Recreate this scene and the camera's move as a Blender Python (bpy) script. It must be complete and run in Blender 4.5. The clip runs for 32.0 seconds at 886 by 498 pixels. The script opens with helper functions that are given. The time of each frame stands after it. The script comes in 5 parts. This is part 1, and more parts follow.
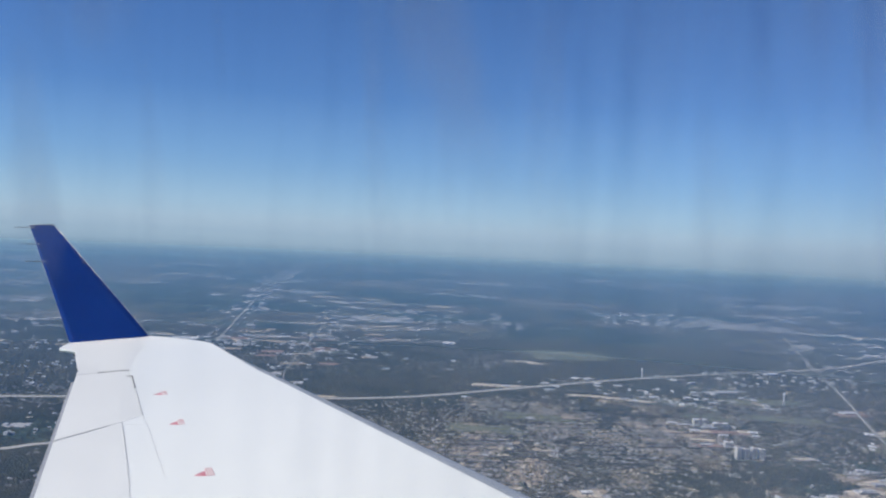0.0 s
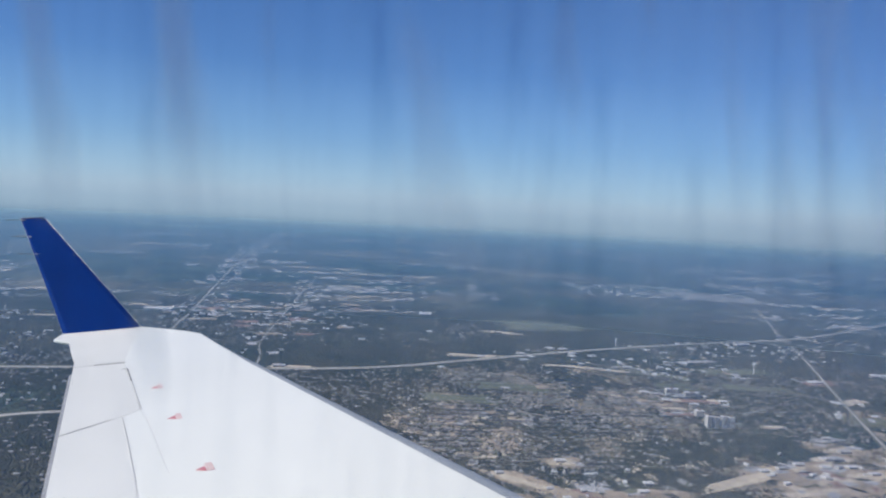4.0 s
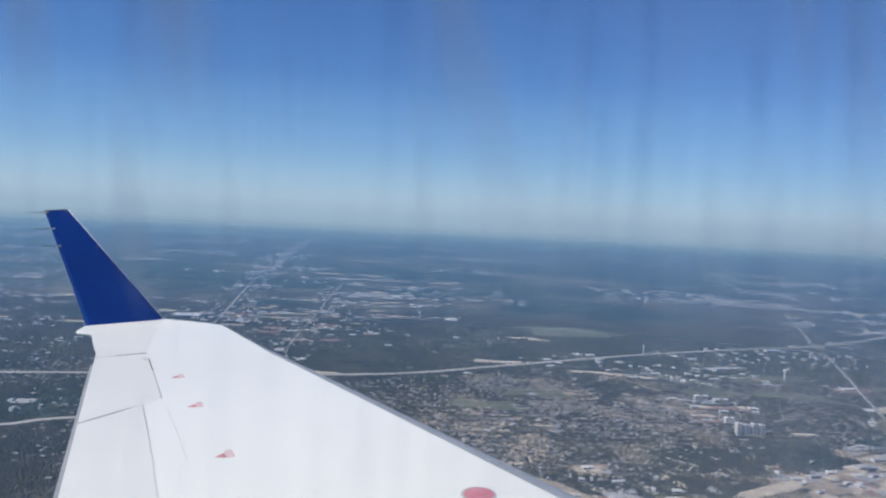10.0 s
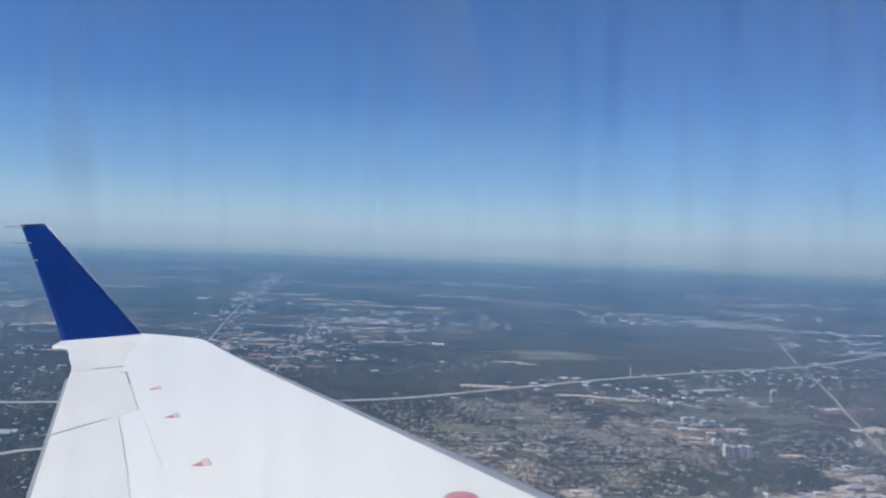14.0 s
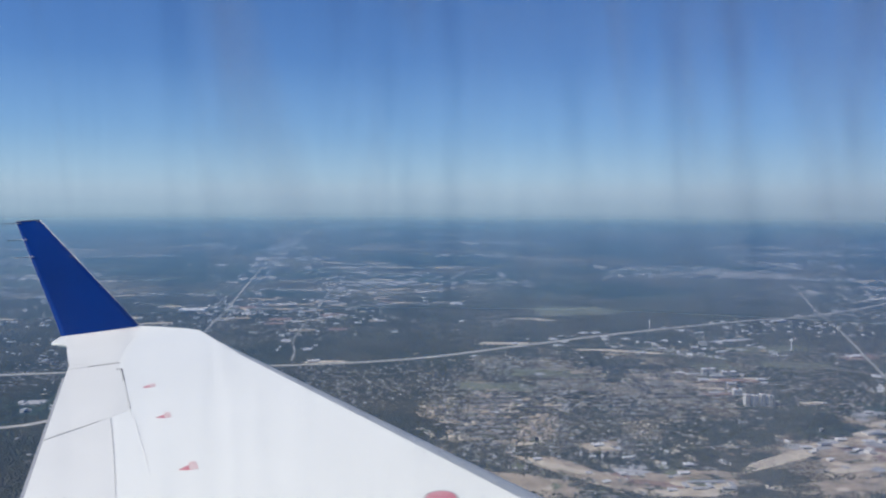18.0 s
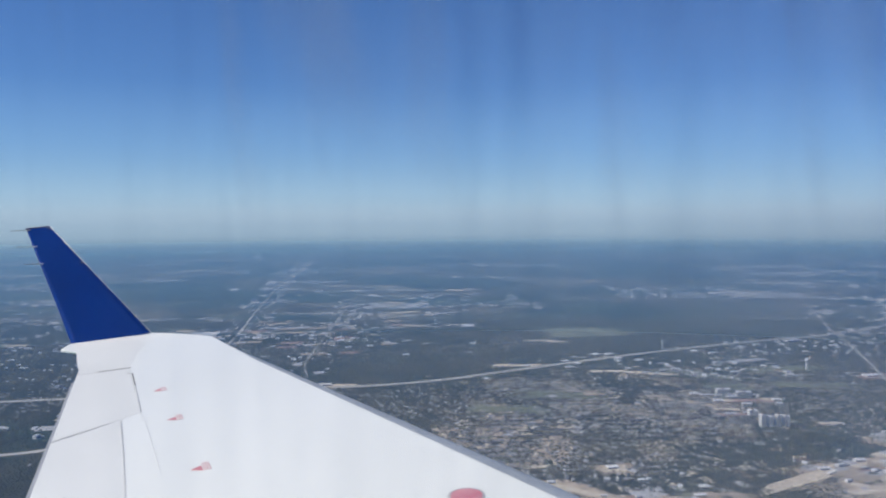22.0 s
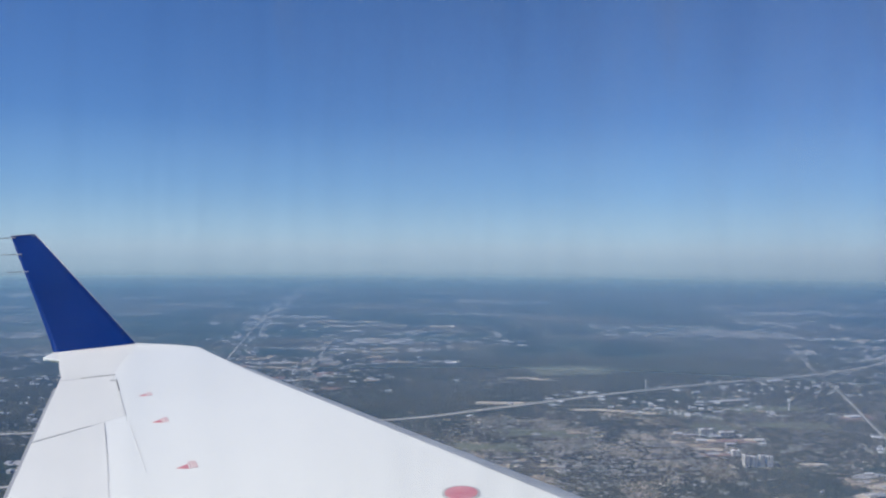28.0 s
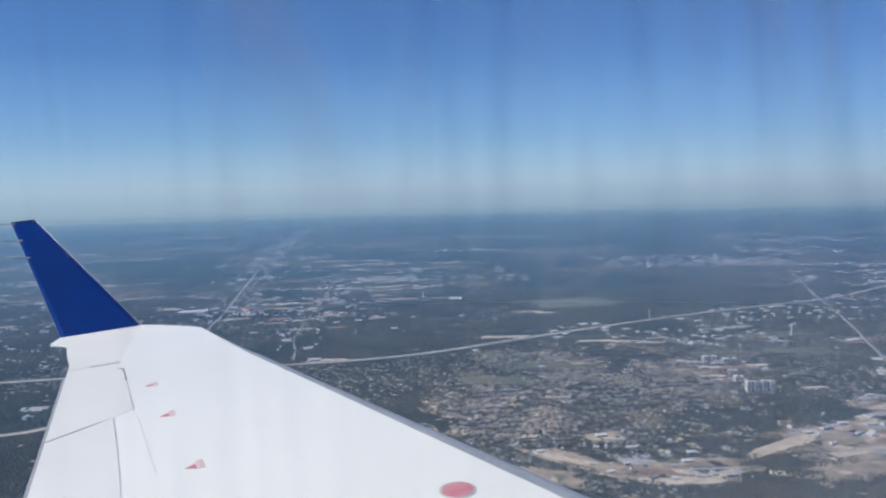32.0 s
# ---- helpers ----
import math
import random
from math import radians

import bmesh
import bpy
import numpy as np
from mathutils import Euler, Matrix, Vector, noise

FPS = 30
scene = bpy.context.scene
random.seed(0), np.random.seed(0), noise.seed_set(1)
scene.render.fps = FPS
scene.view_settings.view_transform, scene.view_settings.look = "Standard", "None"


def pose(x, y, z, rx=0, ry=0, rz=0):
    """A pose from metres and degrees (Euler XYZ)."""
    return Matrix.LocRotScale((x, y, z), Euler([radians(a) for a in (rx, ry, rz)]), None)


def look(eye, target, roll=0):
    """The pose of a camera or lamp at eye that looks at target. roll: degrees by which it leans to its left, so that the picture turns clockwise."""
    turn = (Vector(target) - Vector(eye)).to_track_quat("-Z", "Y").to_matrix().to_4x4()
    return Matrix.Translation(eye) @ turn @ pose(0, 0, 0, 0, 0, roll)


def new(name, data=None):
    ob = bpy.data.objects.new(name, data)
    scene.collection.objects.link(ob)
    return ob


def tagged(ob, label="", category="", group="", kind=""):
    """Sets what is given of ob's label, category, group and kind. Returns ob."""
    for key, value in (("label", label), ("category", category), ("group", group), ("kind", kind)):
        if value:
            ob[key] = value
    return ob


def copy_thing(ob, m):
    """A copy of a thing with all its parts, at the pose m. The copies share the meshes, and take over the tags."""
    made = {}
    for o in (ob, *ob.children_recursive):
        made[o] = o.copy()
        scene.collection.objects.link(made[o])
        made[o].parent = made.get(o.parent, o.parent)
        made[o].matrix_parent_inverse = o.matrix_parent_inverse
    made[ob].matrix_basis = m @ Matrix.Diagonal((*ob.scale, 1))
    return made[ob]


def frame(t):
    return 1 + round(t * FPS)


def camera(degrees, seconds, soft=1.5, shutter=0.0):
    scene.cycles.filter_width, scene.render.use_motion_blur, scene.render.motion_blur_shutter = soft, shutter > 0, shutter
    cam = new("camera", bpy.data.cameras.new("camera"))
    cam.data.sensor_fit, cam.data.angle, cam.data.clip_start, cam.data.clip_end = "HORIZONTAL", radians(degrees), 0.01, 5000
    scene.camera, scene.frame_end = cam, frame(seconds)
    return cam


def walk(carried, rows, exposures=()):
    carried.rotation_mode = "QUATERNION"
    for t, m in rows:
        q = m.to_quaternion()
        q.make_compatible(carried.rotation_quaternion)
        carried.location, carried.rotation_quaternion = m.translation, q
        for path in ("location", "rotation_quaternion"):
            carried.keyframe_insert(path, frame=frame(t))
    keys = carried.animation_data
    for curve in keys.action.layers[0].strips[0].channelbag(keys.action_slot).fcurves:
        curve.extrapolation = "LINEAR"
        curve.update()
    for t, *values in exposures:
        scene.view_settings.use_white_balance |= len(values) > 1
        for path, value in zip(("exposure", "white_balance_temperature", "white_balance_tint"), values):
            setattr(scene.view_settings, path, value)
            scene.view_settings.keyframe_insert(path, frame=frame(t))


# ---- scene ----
cam = camera(56.2, 32.0, soft=2.15)
# seconds, x, y, z, pitch, roll, yaw of the hand-held camera in the cabin
ROWS = [
    (0.0, -0.362, -0.993, 120.143, -0.889, -2.753, -0.249),
    (0.5, -0.340, -1.040, 120.318, -2.137, -2.390, -0.653),
    (1.0, -0.333, -1.134, 120.473, -3.559, -1.965, -0.798),
    (1.5, -0.312, -1.251, 120.540, -4.020, -1.993, -1.242),
    (2.0, -0.329, -1.309, 120.647, -4.782, -2.000, -1.558),
    (2.5, -0.338, -1.346, 120.675, -4.974, -2.051, -1.674),
    (3.0, -0.411, -1.418, 120.584, -4.095, -2.470, -2.121),
    (3.5, -0.436, -1.393, 120.473, -3.219, -2.876, -2.210),
    (5.5, -0.443, -1.135, 120.244, -1.931, -2.945, -1.023),
    (6.0, -0.467, -1.104, 120.139, -0.963, -3.201, -1.272),
    (6.5, -0.488, -1.064, 120.084, -0.539, -3.565, -1.488),
    (7.0, -0.448, -1.082, 120.132, -0.652, -3.418, -1.263),
    (7.5, -0.455, -1.109, 120.145, -0.897, -3.337, -1.276),
    (8.0, -0.460, -1.170, 120.150, -1.114, -3.151, -1.683),
    (8.5, -0.483, -1.151, 120.163, -1.163, -3.343, -1.666),
    (9.0, -0.472, -1.201, 120.155, -1.342, -3.178, -1.401),
    (9.5, -0.436, -1.161, 120.170, -2.402, -2.805, -0.377),
    (10.0, -0.422, -1.158, 120.230, -2.509, -2.744, -0.109),
    (10.5, -0.382, -1.161, 120.305, -2.636, -2.622, -0.673),
    (11.0, -0.405, -1.196, 120.358, -3.297, -2.272, -1.309),
    (11.5, -0.386, -1.216, 120.336, -3.048, -2.374, -0.943),
    (12.0, -0.404, -1.175, 120.272, -2.691, -2.215, -1.005),
    (12.5, -0.385, -1.147, 120.259, -2.528, -2.219, -0.765),
    (13.0, -0.392, -1.164, 120.227, -2.204, -1.982, -1.099),
    (13.5, -0.391, -1.109, 120.159, -1.504, -2.206, -1.065),
    (14.0, -0.382, -1.096, 120.083, -0.766, -2.254, -1.100),
    (14.5, -0.344, -1.075, 120.152, -1.351, -1.773, -0.796),
    (16.5, -0.280, -1.051, 120.212, -1.935, -0.904, -0.201),
    (17.0, -0.226, -1.062, 120.222, -1.976, -1.032, -0.461),
    (17.5, -0.162, -1.063, 120.278, -2.719, -0.693, -0.484),
    (18.0, -0.133, -1.081, 120.336, -3.588, -0.276, -0.064),
    (18.5, -0.141, -1.089, 120.346, -3.737, -0.060, 0.054),
    (19.0, -0.218, -1.012, 120.328, -3.943, 0.131, 0.081),
    (19.5, -0.174, -1.060, 120.319, -3.553, 0.349, 0.290),
    (20.0, -0.201, -0.974, 120.269, -3.392, 0.561, 0.269),
    (20.5, -0.196, -0.956, 120.214, -3.114, 0.514, 0.411),
    (21.0, -0.196, -0.935, 120.146, -2.163, 0.447, 0.178),
    (21.5, -0.162, -0.931, 120.133, -2.166, 0.304, 0.051),
    (22.0, -0.200, -0.882, 120.114, -2.041, 0.341, 0.647),
    (22.5, -0.199, -0.822, 120.098, -2.985, 0.904, 2.125),
    (23.0, -0.206, -0.839, 120.094, -2.771, 0.814, 1.910),
    (23.5, -0.203, -0.821, 120.048, -2.120, 0.339, 1.014),
    (24.0, -0.192, -0.818, 120.033, -1.869, -0.200, 0.936),
    (24.5, -0.165, -0.852, 120.135, -2.892, 0.575, 1.106),
    (26.5, -0.212, -0.797, 119.980, -1.409, 0.184, 1.144),
    (27.0, -0.213, -0.758, 119.901, -0.432, 0.121, 1.382),
    (27.5, -0.319, -0.592, 119.734, 0.893, -0.324, 0.573),
    (28.0, -0.268, -0.833, 119.871, 0.468, -0.424, -0.403),
    (28.5, -0.262, -0.845, 119.954, -0.832, 0.180, -0.455),
    (29.0, -0.224, -0.877, 120.038, -1.825, 0.679, 0.208),
    (29.5, -0.252, -0.869, 120.015, -1.659, 0.673, 0.271),
    (30.0, -0.251, -0.895, 119.998, -1.240, 0.284, 0.192),
    (30.5, -0.274, -0.870, 119.961, -1.100, -0.017, -0.253),
    (31.0, -0.256, -0.898, 120.000, -1.400, -0.110, -0.387),
    (31.5, -0.228, -0.964, 120.133, -2.382, 0.561, -0.375),
    (32.0, -0.199, -0.921, 120.260, -3.921, 1.327, -0.312),
]
walk(cam, [(t, pose(x, y, z, 90 + pitch, roll, yaw)) for t, x, y, z, pitch, roll, yaw in ROWS])

# ---- sky, sun and haze ----
SUN_TO = Vector((-0.74, -0.26, 0.62)).normalized()
world = bpy.data.worlds.new("sky")
scene.world = world
world.use_nodes = True
wn, wl = world.node_tree.nodes, world.node_tree.links
sky = wn.new("ShaderNodeTexSky")
sky.sky_type, sky.sun_disc = "NISHITA", False
sky.sun_elevation = math.asin(SUN_TO.z)
sky.sun_rotation = math.atan2(SUN_TO.x, SUN_TO.y)
sky.altitude, sky.air_density, sky.dust_density, sky.ozone_density = 600, 1.0, 0.15, 4.0
tint = wn.new("ShaderNodeMix")
tint.data_type, tint.blend_type = "RGBA", "MULTIPLY"
tint.inputs[0].default_value = 1.0
tint.inputs[7].default_value = (0.595, 0.86, 1.28, 1)
wl.new(sky.outputs[0], tint.inputs[6])
wl.new(tint.outputs[2], wn["Background"].inputs[0])
wn["Background"].inputs[1].default_value = 0.0735
sun = new("sun", bpy.data.lights.new("sun", "SUN"))
sun.data.energy, sun.data.angle, sun.data.color = 4.4, radians(0.53), (1.0, 0.94, 0.83)
sun.matrix_world = look((0, 0, 300), Vector((0, 0, 300)) - SUN_TO)
scene.view_settings.exposure = 0.1

HEIGHT = 120.0
REACH = 4870.0


# ---- materials ----
def material(name):
    m = bpy.data.materials.new(name)
    m.use_nodes = True
    return m, m.node_tree.nodes, m.node_tree.links, m.node_tree.nodes["Principled BSDF"]


def ramp(nodes, links, source, stops):
    r = nodes.new("ShaderNodeValToRGB")
    e = r.color_ramp.elements
    while len(e) < len(stops):
        e.new(0.5)
    for k, (at, colour) in enumerate(stops):
        e[k].position, e[k].color = at, (*colour, 1)
    links.new(source, r.inputs[0])
    return r.outputs[0]


def noise_of(nodes, links, coords, scale, detail=4.0, rough=0.55):
    n = nodes.new("ShaderNodeTexNoise")
    n.inputs["Scale"].default_value, n.inputs["Detail"].default_value, n.inputs["Roughness"].default_value = scale, detail, rough
    links.new(coords, n.inputs["Vector"])
    return n.outputs["Fac"]


def multiply(nodes, links, a, b, amount=1.0):
    m = nodes.new("ShaderNodeMix")
    m.data_type, m.blend_type = "RGBA", "MULTIPLY"
    m.inputs[0].default_value = amount
    links.new(a, m.inputs[6])
    links.new(b, m.inputs[7])
    return m.outputs[2]


def worn(name, low, high, scale, roughness=0.8, metallic=0.0, fine=None, bump=0.0, spread=0.0, coat=0.0, grain=0.18):
    """A surface that wanders between two colours, with a finer grain over it and, past that, a different tone for each object."""
    m, n, l, b = material(name)
    at = n.new("ShaderNodeTexCoord").outputs["Object"]
    f = noise_of(n, l, at, scale)
    c = ramp(n, l, f, [(0.3, low), (0.7, high)])
    g = noise_of(n, l, at, fine or scale * 9, 3.0)
    c = multiply(n, l, c, ramp(n, l, g, [(0.25, (1 - grain,) * 3), (0.75, (1, 1, 1))]))
    if spread:
        info = n.new("ShaderNodeObjectInfo")
        c = multiply(n, l, c, ramp(n, l, info.outputs["Random"], [(0, (1 - spread,) * 3), (1, (1, 1, 1))]))
        geo = n.new("ShaderNodeNewGeometry")
        c = multiply(n, l, c, ramp(n, l, geo.outputs["Random Per Island"], [(0, (1 - spread,) * 3), (1, (1, 1, 1))]))
    l.new(c, b.inputs["Base Color"])
    b.inputs["Roughness"].default_value, b.inputs["Metallic"].default_value = roughness, metallic
    b.inputs["Coat Weight"].default_value = coat
    if bump:
        d = n.new("ShaderNodeBump")
        d.inputs["Strength"].default_value, d.inputs["Distance"].default_value = bump, 0.02
        l.new(g, d.inputs["Height"])
        l.new(d.outputs[0], b.inputs["Normal"])
    return m


WHITE_PAINT = worn("white_wing_paint", (0.86, 0.88, 0.84), (0.90, 0.92, 0.88), 0.7, 0.32, fine=5.0, coat=0.2, grain=0.03)
# wing white again, with the shade of the rear slope put in as grey
SHADED_WHITE = worn("shaded_white_paint", (0.715, 0.73, 0.715), (0.775, 0.79, 0.775), 1.1, 0.5, fine=6.0, grain=0.05)
FAIRING_WHITE = worn("white_fairing_paint", (0.775, 0.795, 0.775), (0.825, 0.84, 0.82), 1.2, 0.6, grain=0.03)
BLUE_PAINT = worn("blue_winglet_paint", (0.001, 0.026, 0.175), (0.002, 0.034, 0.215), 1.5, 0.09, fine=5.0, bump=0.25, grain=0.04)
BARE_METAL = worn("dull_leading_edge_metal", (0.40, 0.435, 0.47), (0.50, 0.535, 0.57), 2.5, 0.55, 0.25)
GAP_DARK = worn("dark_gap_sealant", (0.12, 0.12, 0.125), (0.22, 0.22, 0.22), 6.0, 0.8)
FAINT_GREY = worn("faint_panel_line", (0.60, 0.61, 0.61), (0.72, 0.72, 0.71), 8.0, 0.6)
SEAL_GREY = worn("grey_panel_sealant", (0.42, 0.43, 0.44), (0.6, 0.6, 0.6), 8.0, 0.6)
MARK_RED = worn("faded_stencil_red", (0.62, 0.28, 0.29), (0.74, 0.42, 0.42), 14.0, 0.5)
MARK_PALE = worn("pale_stencil_ground", (0.80, 0.70, 0.69), (0.84, 0.77, 0.76), 14.0, 0.5)
EDGE_GREY = worn("dull_grey_edge", (0.20, 0.21, 0.24), (0.28, 0.29, 0.32), 3.0, 0.6)
RED_PAINT = worn("faded_red_marking", (0.60, 0.17, 0.22), (0.74, 0.37, 0.40), 12.0, 0.5)
WICK = worn("carbon_wick", (0.05, 0.05, 0.05), (0.1, 0.1, 0.1), 9.0, 0.6)
STEEL = worn("bright_screw_steel", (0.7, 0.7, 0.7), (0.85, 0.85, 0.85), 9.0, 0.25, 0.9)


def forest_floor():
    """Woodland floor and canopy far off: dark crowns with paler glades."""
    m, n, l, b = material("woodland_ground")
    at = n.new("ShaderNodeTexCoord").outputs["Object"]
    wide = noise_of(n, l, at, 0.0035, 6.0, 0.6)
    c = ramp(n, l, wide, [(0.30, (0.050, 0.076, 0.060)), (0.44, (0.080, 0.105, 0.080)), (0.58, (0.18, 0.16, 0.12)), (0.72, (0.34, 0.295, 0.225))])
    # crown middles lightened, the shaded gaps between them darkened, in the colour
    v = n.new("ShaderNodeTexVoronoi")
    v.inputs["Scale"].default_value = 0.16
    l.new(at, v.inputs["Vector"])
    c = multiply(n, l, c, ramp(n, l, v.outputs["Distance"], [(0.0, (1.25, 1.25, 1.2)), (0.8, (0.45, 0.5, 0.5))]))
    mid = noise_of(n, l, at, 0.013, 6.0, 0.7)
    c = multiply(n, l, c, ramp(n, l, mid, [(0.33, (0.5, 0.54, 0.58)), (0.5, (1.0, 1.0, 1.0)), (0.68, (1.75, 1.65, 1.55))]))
    l.new(c, b.inputs["Base Color"])
    b.inputs["Roughness"].default_value = 0.9
    b.inputs["Specular IOR Level"].default_value = 0.1
    return m


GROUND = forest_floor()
CANOPY = worn("leaf_canopy", (0.082, 0.092, 0.060), (0.175, 0.166, 0.114), 0.02, 0.9, spread=0.22)
CANOPY.node_tree.nodes["Principled BSDF"].inputs["Specular IOR Level"].default_value = 0.15
CONCRETE = worn("pale_road_concrete", (0.52, 0.49, 0.44), (0.66, 0.63, 0.57), 0.05, 0.85)
ASPHALT = worn("worn_asphalt", (0.10, 0.10, 0.10), (0.16, 0.155, 0.15), 0.05, 0.85)
VERGE = worn("dry_grass_verge", (0.18, 0.17, 0.12), (0.28, 0.26, 0.19), 0.04, 0.9)
SAND = worn("bare_sandy_earth", (0.62, 0.51, 0.37), (0.95, 0.83, 0.64), 0.16, 0.9, grain=0.35, fine=0.6)
EARTH = worn("cleared_tan_earth", (0.33, 0.265, 0.185), (0.68, 0.55, 0.405), 0.11, 0.9, grain=0.35, fine=0.45)
AIRFIELD = worn("airfield_grass_and_earth", (0.07, 0.08, 0.055), (0.30, 0.265, 0.20), 0.11, 0.9, grain=0.45, fine=0.3)
CLAY = worn("red_clay_earth", (0.30, 0.19, 0.15), (0.42, 0.28, 0.22), 0.04, 0.9)
BRUSH = worn("dark_scrub", (0.05, 0.055, 0.035), (0.12, 0.12, 0.08), 0.3, 0.9, grain=0.4)
FIELD = worn("pasture_grass", (0.15, 0.165, 0.09), (0.24, 0.235, 0.15), 0.03, 0.9)
PARKING = worn("pale_parking_paving", (0.42, 0.415, 0.41), (0.60, 0.59, 0.58), 0.05, 0.85)
ROOF_WHITE = worn("white_roof_membrane", (0.86, 0.85, 0.83), (0.95, 0.95, 0.94), 0.1, 0.5, spread=0.14, grain=0.06)
ROOF_MIXED = worn("mixed_far_roofs", (0.82, 0.81, 0.79), (0.97, 0.96, 0.95), 0.1, 0.6, spread=0.24, grain=0.06)
ROOF_GREY = worn("grey_shingle_roof", (0.36, 0.34, 0.315), (0.60, 0.57, 0.53), 0.4, 0.7, spread=0.35)
ROOF_METAL = worn("pale_metal_roof", (0.55, 0.56, 0.57), (0.70, 0.70, 0.70), 0.2, 0.45, 0.1, spread=0.25, grain=0.1)
ROOF_PALE = worn("weathered_pale_shingles", (0.40, 0.385, 0.36), (0.56, 0.54, 0.51), 0.4, 0.7, spread=0.35)
ROOF_LIGHT = worn("light_coated_house_roof", (0.58, 0.57, 0.55), (0.74, 0.73, 0.71), 0.4, 0.6, spread=0.3)
WALL_PALE = worn("pale_wall_stucco", (0.68, 0.66, 0.62), (0.82, 0.80, 0.77), 0.3, 0.8, spread=0.3)
WALL_TAN = worn("tan_stucco_wall", (0.42, 0.35, 0.29), (0.55, 0.47, 0.40), 0.3, 0.8, spread=0.2)
WALL_BRICK = worn("tan_brick_wall", (0.28, 0.20, 0.15), (0.38, 0.29, 0.22), 0.4, 0.8, spread=0.3)
TANK_WHITE = worn("white_tank_paint", (0.72, 0.73, 0.74), (0.8, 0.8, 0.8), 0.3, 0.4)
GLASS_DARK = worn("dark_window_glass", (0.03, 0.04, 0.05), (0.06, 0.07, 0.08), 0.5, 0.15)


# ---- mesh helpers ----
def mesh_of(name, verts, faces, mat, smooth=False):
    me = bpy.data.meshes.new(name)
    me.from_pydata(verts, [], faces)
    me.materials.append(mat)
    if smooth:
        me.shade_smooth()
    me.update()
    return me


def part(name, bm, mat, parent, label="", smooth=False):
    """Links a bmesh, or a ready mesh, as one object under a thing or a part."""
    if isinstance(bm, bmesh.types.BMesh):
        me = bpy.data.meshes.new(name)
        bmesh.ops.recalc_face_normals(bm, faces=bm.faces)
        bm.to_mesh(me)
        bm.free()
        me.materials.append(mat)
        if smooth:
            me.shade_smooth()
    else:
        me = bm
    ob = new(name, me)
    ob.parent = parent
    return tagged(ob, label)


def big_mesh(name, verts, tris, mat):
    """A large triangle mesh from arrays."""
    me = bpy.data.meshes.new(name)
    v, f = np.ascontiguousarray(verts, dtype=np.float32), np.ascontiguousarray(tris, dtype=np.int32)
    me.vertices.add(len(v))
    me.vertices.foreach_set("co", v.ravel())
    me.loops.add(f.size)
    me.loops.foreach_set("vertex_index", f.ravel())
    me.polygons.add(len(f))
    me.polygons.foreach_set("loop_start", np.arange(0, f.size, 3, dtype=np.int32))
    me.update(calc_edges=True)
    me.validate()
    me.materials.append(mat)
    return me


def box(bm, x0, x1, y0, y1, z0, z1):
    v = [bm.verts.new((x, y, z)) for z in (z0, z1) for y in (y0, y1) for x in (x0, x1)]
    for q in ((0, 1, 3, 2), (4, 6, 7, 5), (0, 4, 5, 1), (2, 3, 7, 6), (0, 2, 6, 4), (1, 5, 7, 3)):
        bm.faces.new([v[k] for k in q])


def rod(bm, a, b, r0, r1, sides=8):
    a, b = Vector(a), Vector(b)
    q = (b - a).to_track_quat("Z", "Y").to_matrix()
    rings = []
    for at, r in ((a, r0), (b, r1)):
        rings.append([bm.verts.new(at + q @ Vector((r * math.cos(k * math.tau / sides), r * math.sin(k * math.tau / sides), 0))) for k in range(sides)])
    for k in range(sides):
        j = (k + 1) % sides
        bm.faces.new((rings[0][k], rings[0][j], rings[1][j], rings[1][k]))
    bm.faces.new(rings[0][::-1])
    bm.faces.new(rings[1])


# ---- ground ----
def ground_sheet():
    rings = [0, 60, 130, 220, 320, 420, 540, 680, 860, 1080, 1400, 1800, 2300, 2900, 3600, 4300, REACH]
    seg = 128
    verts, faces = [(0, 0, 0)], []
    for r in rings[1:]:
        verts += [(r * math.cos(a * math.tau / seg), r * math.sin(a * math.tau / seg), 0.0) for a in range(seg)]
    for a in range(seg):
        faces.append((0, 1 + a, 1 + (a + 1) % seg))
    for k in range(len(rings) - 2):
        i, j = 1 + k * seg, 1 + (k + 1) * seg
        for a in range(seg):
            b = (a + 1) % seg
            faces.append((i + a, j + a, j + b, i + b))
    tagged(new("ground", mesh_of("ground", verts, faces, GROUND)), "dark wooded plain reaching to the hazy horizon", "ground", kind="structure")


ground_sheet()

